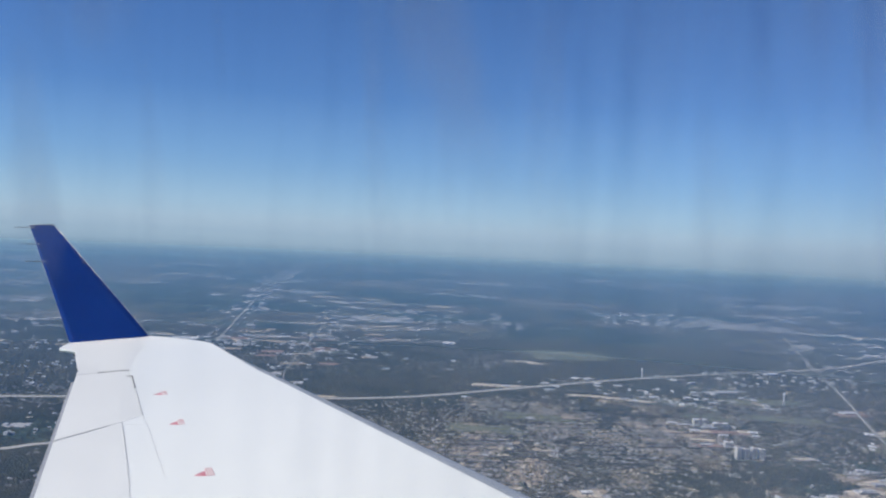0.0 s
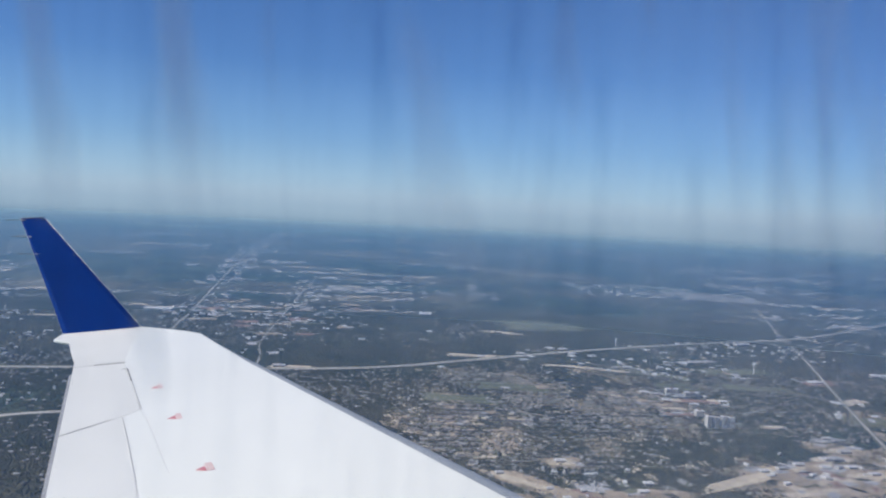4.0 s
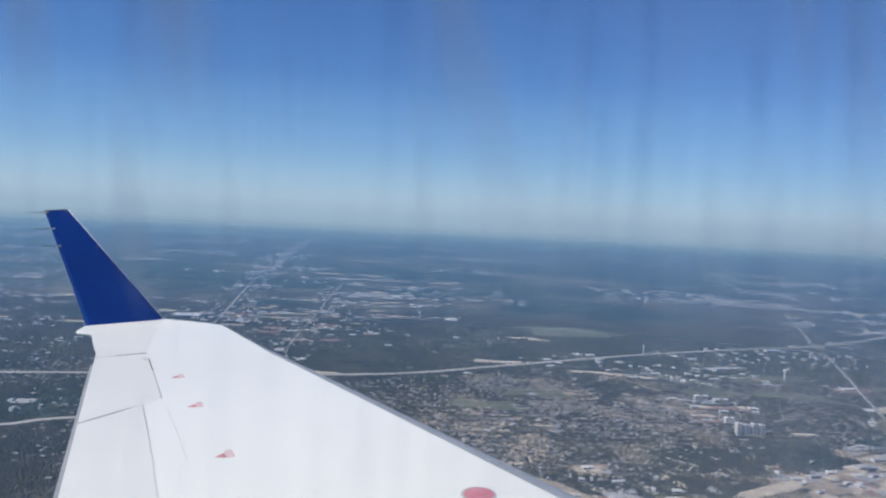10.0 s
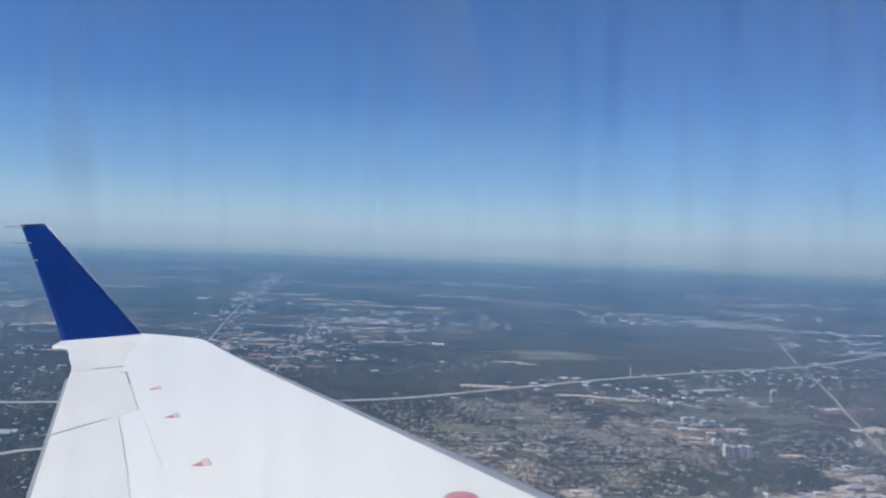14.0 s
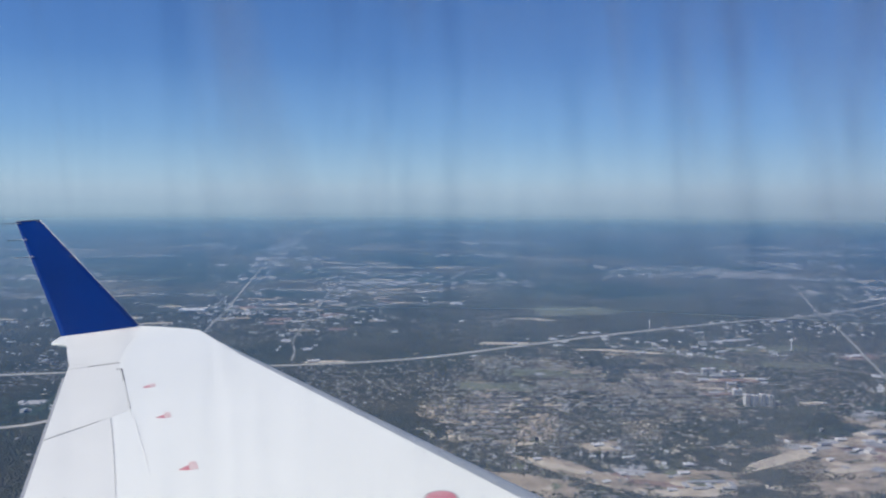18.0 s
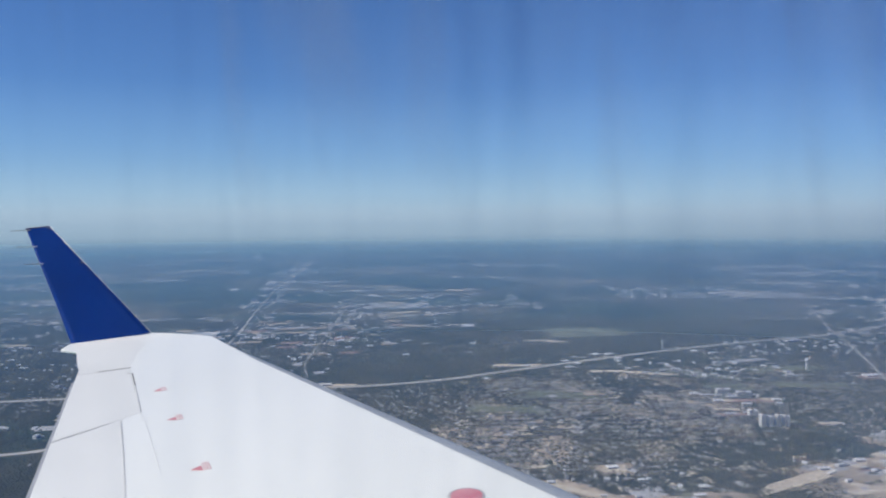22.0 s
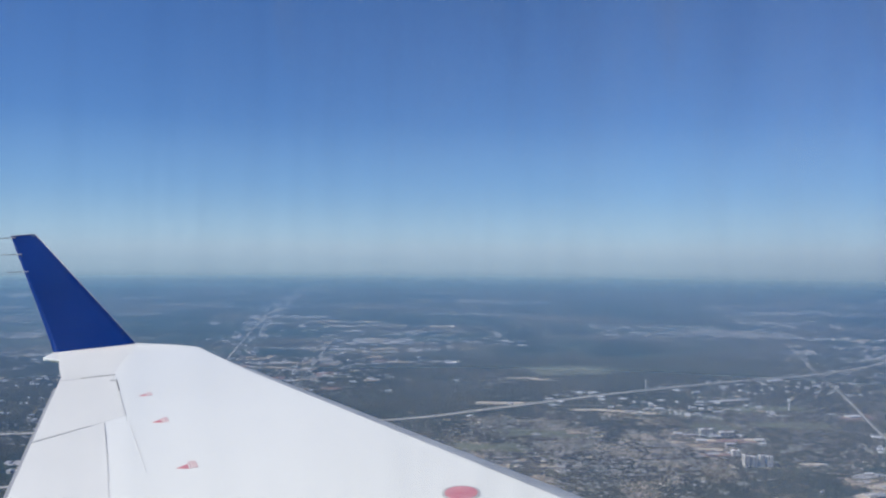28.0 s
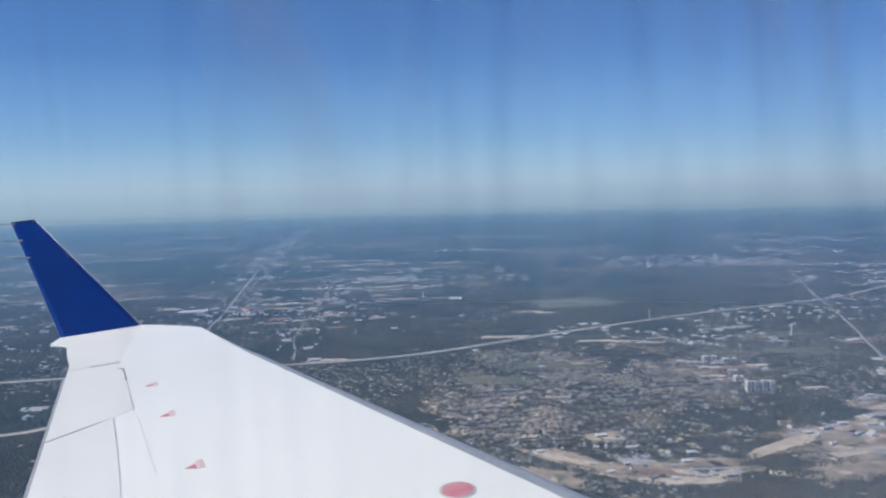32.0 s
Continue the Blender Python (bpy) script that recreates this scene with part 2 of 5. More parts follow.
# plain haze over the far edge of the land, painted as a glowing ring
def haze_band():
    m = bpy.data.materials.new("painted_horizon_haze")
    m.use_nodes = True
    n, l = m.node_tree.nodes, m.node_tree.links
    n.remove(n["Principled BSDF"])
    z = n.new("ShaderNodeSeparateXYZ")
    l.new(n.new("ShaderNodeTexCoord").outputs["Object"], z.inputs[0])
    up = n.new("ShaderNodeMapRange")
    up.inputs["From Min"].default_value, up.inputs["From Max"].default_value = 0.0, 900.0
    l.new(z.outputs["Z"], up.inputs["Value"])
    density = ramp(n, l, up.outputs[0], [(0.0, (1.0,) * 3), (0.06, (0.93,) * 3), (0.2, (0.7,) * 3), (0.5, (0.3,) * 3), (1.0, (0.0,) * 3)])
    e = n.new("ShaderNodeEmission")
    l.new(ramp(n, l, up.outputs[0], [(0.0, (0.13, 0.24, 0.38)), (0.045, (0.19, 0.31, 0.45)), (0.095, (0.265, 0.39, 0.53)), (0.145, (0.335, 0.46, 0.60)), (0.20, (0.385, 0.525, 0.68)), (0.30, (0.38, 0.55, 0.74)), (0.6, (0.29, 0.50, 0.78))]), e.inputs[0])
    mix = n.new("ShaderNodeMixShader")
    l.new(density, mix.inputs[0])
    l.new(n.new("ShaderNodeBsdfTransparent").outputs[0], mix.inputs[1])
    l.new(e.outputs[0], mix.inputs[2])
    l.new(mix.outputs[0], n["Material Output"].inputs[0])
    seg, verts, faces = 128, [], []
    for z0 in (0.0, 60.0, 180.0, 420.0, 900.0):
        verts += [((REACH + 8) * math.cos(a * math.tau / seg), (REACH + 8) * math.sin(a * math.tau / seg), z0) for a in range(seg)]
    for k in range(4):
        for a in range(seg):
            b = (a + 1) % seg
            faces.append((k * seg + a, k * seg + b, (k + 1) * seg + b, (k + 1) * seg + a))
    ob = tagged(new("backdrop", mesh_of("backdrop", verts, faces, m)), "glowing ring painted as pale grey-blue haze along the horizon", "haze", kind="structure")
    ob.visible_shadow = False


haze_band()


def low_haze(name, radius, top, thick, tones):
    """The thicker haze low over the last of the land, painted as a glowing ring in front of its edge."""
    m = bpy.data.materials.new(name)
    m.use_nodes = True
    n, l = m.node_tree.nodes, m.node_tree.links
    n.remove(n["Principled BSDF"])
    z = n.new("ShaderNodeSeparateXYZ")
    l.new(n.new("ShaderNodeTexCoord").outputs["Object"], z.inputs[0])
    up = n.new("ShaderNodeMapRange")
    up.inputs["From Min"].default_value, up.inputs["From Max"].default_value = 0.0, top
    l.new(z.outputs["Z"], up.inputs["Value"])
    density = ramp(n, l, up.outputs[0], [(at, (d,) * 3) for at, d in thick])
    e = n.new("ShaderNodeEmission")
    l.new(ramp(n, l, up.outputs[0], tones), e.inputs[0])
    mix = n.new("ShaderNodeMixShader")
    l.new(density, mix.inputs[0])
    l.new(n.new("ShaderNodeBsdfTransparent").outputs[0], mix.inputs[1])
    l.new(e.outputs[0], mix.inputs[2])
    l.new(mix.outputs[0], n["Material Output"].inputs[0])
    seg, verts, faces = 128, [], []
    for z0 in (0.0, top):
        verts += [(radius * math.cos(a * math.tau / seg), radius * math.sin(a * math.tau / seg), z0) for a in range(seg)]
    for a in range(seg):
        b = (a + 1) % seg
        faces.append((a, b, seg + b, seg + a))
    ob = tagged(new(name, mesh_of(name, verts, faces, m)), "glowing ring painted as blue haze over the far edge of the plain", "haze", kind="structure")
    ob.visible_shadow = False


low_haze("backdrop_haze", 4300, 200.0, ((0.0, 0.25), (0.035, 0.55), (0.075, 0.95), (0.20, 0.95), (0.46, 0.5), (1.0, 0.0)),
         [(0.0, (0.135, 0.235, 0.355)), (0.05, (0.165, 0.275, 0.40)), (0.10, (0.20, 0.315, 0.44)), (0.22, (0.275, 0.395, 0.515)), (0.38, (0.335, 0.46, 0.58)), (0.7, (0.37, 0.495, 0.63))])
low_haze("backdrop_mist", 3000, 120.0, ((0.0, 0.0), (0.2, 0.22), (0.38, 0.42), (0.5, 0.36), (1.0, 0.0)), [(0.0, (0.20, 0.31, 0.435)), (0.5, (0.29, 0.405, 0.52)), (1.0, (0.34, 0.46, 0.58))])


def haze_layer():
    """An added glossy sheet that stands in for haze over the plain, clear from above and mirroring the low sky at
    grazing sight.
    """
    m = bpy.data.materials.new("glossy_haze_sheet")
    m.use_nodes = True
    n, l = m.node_tree.nodes, m.node_tree.links
    n.remove(n["Principled BSDF"])
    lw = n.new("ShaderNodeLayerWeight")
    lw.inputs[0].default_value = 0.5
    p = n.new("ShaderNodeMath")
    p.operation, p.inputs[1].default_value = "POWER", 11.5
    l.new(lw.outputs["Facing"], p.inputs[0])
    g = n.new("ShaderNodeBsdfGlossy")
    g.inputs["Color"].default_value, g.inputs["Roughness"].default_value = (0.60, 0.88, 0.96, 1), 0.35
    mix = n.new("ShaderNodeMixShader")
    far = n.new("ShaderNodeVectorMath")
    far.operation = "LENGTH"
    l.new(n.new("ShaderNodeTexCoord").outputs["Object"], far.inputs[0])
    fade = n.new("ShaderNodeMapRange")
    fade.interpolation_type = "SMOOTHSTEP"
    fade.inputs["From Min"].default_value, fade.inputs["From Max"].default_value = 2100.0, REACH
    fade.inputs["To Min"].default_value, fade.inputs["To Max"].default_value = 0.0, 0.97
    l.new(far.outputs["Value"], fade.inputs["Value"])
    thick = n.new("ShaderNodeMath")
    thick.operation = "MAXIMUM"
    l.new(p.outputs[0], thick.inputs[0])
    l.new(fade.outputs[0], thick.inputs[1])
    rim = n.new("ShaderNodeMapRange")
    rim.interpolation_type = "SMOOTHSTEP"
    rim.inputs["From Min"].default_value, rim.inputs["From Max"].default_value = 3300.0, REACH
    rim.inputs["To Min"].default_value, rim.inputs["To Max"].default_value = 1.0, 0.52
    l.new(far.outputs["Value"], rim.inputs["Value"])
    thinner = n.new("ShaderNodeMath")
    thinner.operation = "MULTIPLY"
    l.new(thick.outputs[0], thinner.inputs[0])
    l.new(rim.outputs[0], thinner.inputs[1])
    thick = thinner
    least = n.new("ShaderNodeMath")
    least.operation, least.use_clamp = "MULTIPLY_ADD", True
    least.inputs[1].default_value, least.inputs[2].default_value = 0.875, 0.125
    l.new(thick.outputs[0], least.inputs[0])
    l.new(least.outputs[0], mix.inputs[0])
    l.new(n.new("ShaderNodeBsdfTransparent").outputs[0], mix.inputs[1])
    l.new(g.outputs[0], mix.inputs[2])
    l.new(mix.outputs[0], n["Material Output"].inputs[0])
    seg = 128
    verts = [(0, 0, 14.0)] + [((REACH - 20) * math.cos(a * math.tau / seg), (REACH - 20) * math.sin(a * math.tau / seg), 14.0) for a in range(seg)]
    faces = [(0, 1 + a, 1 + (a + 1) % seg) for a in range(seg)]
    tagged(new("haze_layer", mesh_of("haze_layer", verts, faces, m)), "glossy sheet standing in for thin blue haze over the wooded plain", "haze", kind="structure")


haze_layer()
rng = np.random.default_rng(7)
CELL = 2.0
X0, Y0, NX, NY = -2000.0, 200.0, 2000, 1430
blocked = np.zeros((NY, NX), dtype=bool)     # nothing grows or stands here


def cells(x, y):
    return np.clip(((np.asarray(y) - Y0) / CELL).astype(int), 0, NY - 1), np.clip(((np.asarray(x) - X0) / CELL).astype(int), 0, NX - 1)


def block_disc(x, y, r):
    j0, i0 = int((y - r - Y0) / CELL), int((x - r - X0) / CELL)
    j1, i1 = int((y + r - Y0) / CELL) + 1, int((x + r - X0) / CELL) + 1
    j0, i0, j1, i1 = max(j0, 0), max(i0, 0), min(j1, NY), min(i1, NX)
    if j0 >= j1 or i0 >= i1:
        return
    yy, xx = np.mgrid[j0:j1, i0:i1]
    blocked[j0:j1, i0:i1] |= (xx * CELL + X0 - x) ** 2 + (yy * CELL + Y0 - y) ** 2 < r * r


def block_box(x, y, w, d, turn=0.0):
    n = max(2, int(max(w, d) / 2.5))
    c, s = math.cos(turn), math.sin(turn)
    for a in np.linspace(-0.5, 0.5, n):
        for b in np.linspace(-0.5, 0.5, n):
            block_disc(x + a * w * c - b * d * s, y + a * w * s + b * d * c, 1.6)


def smooth_line(points, step=8.0):
    """A curve through the given corners (Catmull-Rom)."""
    p = [Vector(q) for q in points]
    p = [2 * p[0] - p[1]] + p + [2 * p[-1] - p[-2]]
    out = []
    for k in range(1, len(p) - 2):
        n = max(2, int((p[k + 1] - p[k]).length / step))
        for q in range(n):
            t = q / n
            a, b, c, d = p[k - 1], p[k], p[k + 1], p[k + 2]
            out.append(0.5 * ((2 * b) + (c - a) * t + (2 * a - 5 * b + 4 * c - d) * t * t + (3 * b - 3 * c + d - a) * t ** 3))
    out.append(p[-2])
    return out


def ribbon(line, width, z, offset=0.0, thick=0.12):
    verts, faces = [], []
    for k, p in enumerate(line):
        d = (line[min(k + 1, len(line) - 1)] - line[max(k - 1, 0)]).normalized()
        s = Vector((-d.y, d.x))
        w = width * (1 + 0.06 * noise.noise((p.x * 0.02, p.y * 0.02, 3.0)))
        for e, zz in ((-0.5, 0.0), (-0.5, z), (0.5, z), (0.5, 0.0)):
            q = p + s * (offset + e * w)
            verts.append((q.x, q.y, zz))
    for k in range(len(line) - 1):
        a, b = 4 * k, 4 * k + 4
        for e in range(3):
            faces.append((a + e, a + e + 1, b + e + 1, b + e))
    return verts, faces


road_level = 0.40


def road(name, label, points, lanes, verge=0.0, mat=None):
    """A road with its verge; lanes: offsets and widths of the carriageways."""
    global road_level
    road_level += 0.011
    line = smooth_line(points)
    if verge:
        v, f = ribbon(line, verge, road_level)
        top = tagged(new(name, mesh_of(name, v, f, VERGE)), label, "road", kind="structure")
    else:
        top = None
    for off, w in lanes:
        v, f = ribbon(line, w, road_level + 0.005, off)
        ob = new("carriageway", mesh_of("carriageway", v, f, mat or CONCRETE))
        if top:
            ob.parent = top
        else:
            top = tagged(ob, label, "road", kind="structure")
            ob.name = name
    half = 0.9 if lanes[0][1] < 1.5 else max(verge, max(abs(o) * 2 + w for o, w in lanes)) / 2 + 0.8
    for p in line:
        block_disc(p.x, p.y, half + 1.0)
        block_disc(p.x + 3, p.y + 2, half)
    return line


HIGHWAY = road("road", "pale divided concrete highway with dry grass verges",
               [(-700, 470), (-420, 520), (-230, 560), (-89, 587), (-17, 611), (53, 657), (159, 728), (283, 799), (392, 852), (508, 945), (760, 1180), (1080, 1500)],
               [(-1.55, 2.1), (1.55, 2.1)], 7.2)
CROSSROAD = road("road", "straight pale road running out past the airfield", [(494, 1172), (445, 1015), (402, 885), (374, 785), (341, 679), (311, 588), (272, 462), (215, 270)], [(0, 1.5)], 3.4)
WEST_STREET = road("road", "long straight commercial street through the woods", [(-205, 700), (-217, 781), (-227, 868), (-281, 1240), (-347, 1736), (-433, 2555), (-520, 3400)], [(0, 1.5)], 3.4, PARKING)
EAST_STREET = road("road", "narrow curving suburban street", [(-110, 600), (-114, 637), (-125, 699), (-133, 875), (-144, 1110), (-150, 1300)], [(0, 1.2)], 2.8, PARKING)
road("road", "pale road crossing dark woods", [(-420, 400), (-300, 405), (-226, 421), (-200, 440), (-120, 470)], [(0, 4.0)], 6.0)
road("road", "suburban street with strip buildings", [(300, 560), (215, 625), (145, 662), (90, 668)], [(0, 3.2)], 5.0, ASPHALT)
for k in range(12):
    road("road", "narrow grey residential street", [(12 + 3 * k, 440 + 12 * k), (95, 450 + 12 * k), (190 + 2 * k, 466 + 12 * k)], [(0, 0.8)], 0, ASPHALT)


# ---- clearings, lots and fields ----
# where the suburb is thick, and the groves within it: centre, half widths, how many of ten plots hold a house
SUBURBS = ((35, 462, 44, 70, 0.75), (118, 500, 66, 68, 0.78), (112, 398, 40, 26, 0.45), (200, 470, 44, 30, 0.45), (215, 640, 55, 34, 0.4), (60, 590, 40, 24, 0.4), (160, 350, 70, 26, 0.35))
GROVES = ((81, 436, 18, 30), (204, 449, 30, 13), (150, 420, 22, 14), (250, 540, 38, 34), (81, 371, 8, 6), (150, 347, 18, 10), (60, 628, 40, 16))


def built_up(x, y):
    """From 0 in the woods to 1 where every plot holds a house; takes arrays too."""
    d = 0.04 + 0 * x
    for cx, cy, rx, ry, most in SUBURBS:
        d = np.maximum(d, most * np.clip(2.2 * (1.25 - np.hypot((x - cx) / rx, (y - cy) / ry)), 0, 1))
    for cx, cy, rx, ry in GROVES:
        d = d * np.clip(3.0 * np.hypot((x - cx) / rx, (y - cy) / ry) - 2.2, 0.05, 1)
    return d


def patch(verts, faces, x, y, rx, ry, turn, z, seed, sides=24, bare=True):
    """An uneven sheet of open ground, a hand above the floor."""
    base = len(verts)
    c, s = math.cos(turn), math.sin(turn)
    verts.append((x, y, z))
    for k in range(sides):
        a = k * math.tau / sides
        r = 1 + 0.45 * noise.noise((math.cos(a) * 1.6 + seed, math.sin(a) * 1.6, seed * 0.37)) + 0.3 * noise.noise((math.cos(a) * 6 + seed, math.sin(a) * 6, seed))
        ca, sa = math.cos(a), math.sin(a)
        square = 1 / max(abs(ca), abs(sa)) ** 0.7
        px, py = rx * r * ca * square, ry * r * sa * square
        verts.append((x + px * c - py * s, y + px * s + py * c, z))
    for k in range(sides):
        faces.append((base, base + 1 + k, base + 1 + (k + 1) % sides))
    if bare:
        block_box(x, y, rx * 1.5, ry * 1.5, turn)


LOTS = {"earth": ([], []), "sand": ([], []), "parking": ([], []), "grass": ([], []), "clay": ([], []), "brush": ([], [])}
lot_seed = 0.0


def lot(kind, x, y, rx, ry, turn=0.0):
    global lot_seed
    lot_seed += 1.7
    patch(*LOTS[kind], x, y, rx, ry, turn, 0.14 + 0.006 * (round(lot_seed / 1.7) % 40), lot_seed, bare=(kind != "earth" and rx > 7) or y > 700)


def open_field():
    v, f = [], []
    patch(v, f, 138, 872, 50, 40, 0.1, 0.393, 4.2, 40)
    tagged(new("ground_field", mesh_of("ground_field", v, f, FIELD)), "open pale green pasture surrounded by dark woods", "field", kind="structure")


open_field()
lot("sand", 85, 815, 16, 5), lot("sand", 100, 806, 12, 4), lot("sand", 52, 676, 22, 7)
# the airfield: sand and grass with two runways
v, f = [], []
patch(v, f, 482, 1290, 62, 84, 0.6, 0.395, 9.1, 40)
tagged(new("ground_airfield", mesh_of("ground_airfield", v, f, AIRFIELD)), "tan earth airfield clearing", "airfield", kind="structure")
for a, b, w in (((400, 1220), (560, 1400), 7.0), ((420, 1345), (545, 1225), 5.0), ((395, 1290), (560, 1300), 4.0), ((420, 1255), (530, 1262), 3.0), ((440, 1370), (545, 1345), 3.0)):
    v, f = ribbon([Vector(a), Vector(b)], w, 0.5 + 0.02 * w)
    tagged(new("runway", mesh_of("runway", v, f, CONCRETE)), "pale concrete runway on the sandy airfield", "runway", kind="structure")

BUILDINGS = []      # x, y, width, depth, height, turn, kind


def cluster(x, y, sx, sy, n_build, n_lot, size=(8, 22), lots=("sand", "parking", "parking", "grass"), turn=0.0, kinds=("flat", "flat", "metal")):
    for _ in range(n_lot):
        px, py = x + rng.uniform(-1, 1) * sx, y + rng.uniform(-1, 1) * sy
        r = rng.uniform(0.35, 0.9) * size[1] * 0.8
        if rng.random() < 0.25:
            continue
        lot(lots[rng.integers(len(lots))], px, py, r * rng.uniform(0.7, 1.4), r * rng.uniform(0.4, 0.9) * (0.5 if py > 1000 else 1.0), turn + rng.normal(0, 0.15))
    for _ in range(n_build):
        w = rng.uniform(*size) * (1.25 if y > 1000 else 0.9)
        BUILDINGS.append((x + rng.uniform(-1, 1) * sx, y + rng.uniform(-1, 1) * sy, w, w * (rng.uniform(0.35, 0.75) if y < 800 else rng.uniform(0.6, 1.3)), rng.uniform(1.1, 2.1) if y < 800 else rng.uniform(0.6, 1.1), turn + (rng.choice([0, 0, math.pi / 2]) if y < 800 else 0.0) + rng.normal(0, 0.05), kinds[rng.integers(len(kinds))]))


def along(line, start, stop, gap, reach, n_lot, size):
    for k in range(start, min(stop, len(line) - 1)):
        if rng.random() > 1 / gap:
            continue
        p, q = line[k], line[k + 1]
        d = (q - p).normalized()
        s = Vector((-d.y, d.x))
        turn = math.atan2(d.y, d.x)
        for side in (-1, 1):
            if rng.random() < 0.75:
                o = p + s * side * rng.uniform(4.5, reach)
                w = rng.uniform(*size)
                BUILDINGS.append((o.x, o.y, w, w * rng.uniform(0.5, 1.1), rng.uniform(0.7, 1.4), turn, ("flat", "metal", "flat")[rng.integers(3)]))
            if rng.random() < n_lot:
                o = p + s * side * rng.uniform(4.5, reach)
                lot(("parking", "sand", "parking")[rng.integers(3)], o.x, o.y, rng.uniform(0.6, 1.5) * size[1], rng.uniform(0.5, 0.9) * size[1], turn)


along(WEST_STREET, 4, 300, 1.6, 22, 0.16, (2.5, 8))
along(EAST_STREET, 4, 80, 1.7, 18, 0.14, (2.2, 6))
along(CROSSROAD, 4, 90, 6, 16, 0.08, (4, 9))
along(HIGHWAY, 88, 150, 7, 26, 0.06, (4, 11))
cluster(-150, 878, 95, 52, 46, 33, (3.6, 11.0), ("sand", "parking", "sand", "grass"))
cluster(-60, 935, 60, 30, 21, 11, (2.7, 8.8))
cluster(0, 1215, 130, 110, 84, 5, (2.6, 9.5))
cluster(-64, 1140, 70, 20, 21, 7, (3.6, 11.0))
cluster(-420, 1940, 150, 120, 60, 4, (4.0, 13.0))
cluster(-285, 1590, 80, 40, 18, 7, (6.3, 16.5))
cluster(-360, 1440, 90, 20, 14, 6, (5.4, 14.3))
cluster(-190, 1390, 40, 14, 7, 2, (5.4, 13.2))
cluster(-577, 1648, 50, 30, 10, 3, (7.2, 16.5))
cluster(-790, 1520, 140, 120, 60, 5, (3.5, 11.0))
cluster(-500, 960, 80, 130, 46, 12, (3.0, 9.0), ("sand", "parking", "sand", "grass"))
cluster(-620, 1250, 110, 90, 40, 8, (3.0, 9.0))
cluster(-330, 1000, 60, 14, 14, 5, (3.6, 9.9))
cluster(370, 1350, 110, 110, 140, 16, (2.2, 7.5), ("sand", "parking", "sand"))
cluster(480, 1290, 70, 60, 40, 22, (2.4, 7.5), ("sand", "parking", "earth", "grass"))
cluster(640, 1500, 90, 90, 40, 3, (3.0, 10.5))
cluster(760, 1780, 160, 90, 40, 3, (4.0, 13.0))
cluster(160, 2140, 120, 40, 10, 6, (9.0, 24.2))
cluster(60, 1700, 70, 40, 10, 3, (6.3, 16.5))
cluster(200, 660, 70, 34, 34, 10, (4.0, 11.0))
cluster(330, 760, 75, 40, 46, 11, (2.2, 7.7))
cluster(420, 820, 60, 40, 25, 7, (2.2, 7.7))
cluster(205, 395, 42, 26, 16, 6, (2.5, 6.0), ("sand", "sand", "clay", "parking"), 0.4)
cluster(82, 365, 30, 20, 12, 6, (2.0, 5.0), ("sand", "clay", "parking"))
cluster(186, 545, 26, 16, 8, 4, (4.0, 10.0))
cluster(-265, 640, 60, 60, 18, 5, (3.0, 8.0))
cluster(-345, 650, 60, 60, 34, 10, (2.2, 6.0), ("sand", "earth", "parking"))
cluster(-430, 790, 70, 50, 36, 12, (2.4, 7.0), ("sand", "earth", "parking"))
cluster(-225, 490, 22, 40, 14, 5, (1.8, 4.0), ("earth", "parking"))
cluster(-260, 470, 40, 30, 6, 3, (4.0, 8.0))
cluster(520, 1010, 60, 70, 26, 4, (2.7, 7.0))
cluster(0, 3000, 900, 500, 40, 14, (11.7, 33.0))
cluster(900, 2600, 400, 300, 28, 8, (10.8, 27.5))
cluster(-1000, 2500, 400, 300, 28, 8, (10.8, 27.5))
# small settlements strung along far streets
for _ in range(150):
    y = math.exp(rng.uniform(math.log(760), math.log(3700)))
    x = rng.uniform(-0.66, 0.66) * y
    if noise.noise((x * 0.0016, y * 0.0016, 8.0)) < -0.08:
        continue
    length, tilt = rng.uniform(25, 90) * (y / 1000) ** 0.6, rng.normal(0.1, 0.3)
    k = int(rng.integers(5, 13))
    for q in range(k):
        a = (q / k - 0.5) * length * 2
        w = rng.uniform(3.0, 8.0) * (y / 1000) ** 0.5
        BUILDINGS.append((x + a * math.cos(tilt) + rng.normal(0, 4), y + a * math.sin(tilt) + rng.normal(0, 7), w, w * rng.uniform(0.7, 1.4), rng.uniform(0.6, 1.0), tilt, "flat" if rng.random() < 0.7 else "metal"))
    for q in range(2):
        lot(("parking", "sand", "sand", "grass")[rng.integers(4)], x + rng.uniform(-1, 1) * length * 0.7, y + rng.normal(0, 8), length * rng.uniform(0.12, 0.35), rng.uniform(3, 8) * (y / 1000) ** 0.7, tilt)
# a few single landmarks
BUILDINGS += [(-93, 595, 13, 6, 2.0, 0.2, "flat"), (-259, 858, 38, 24, 2.8, 0.05, "flat"), (16, 920, 19, 24, 2.4, 0.0, "flat"), (229, 731, 10, 4, 1.6, 0.3, "flat"),
              (327, 800, 24, 7, 2.4, 0.4, "flat"), (385, 660, 18, 8, 2.4, -0.2, "flat"), (176, 392, 8, 4, 1.3, 0.2, "flat"), (226, 404, 9, 5, 1.4, 0.25, "flat")]
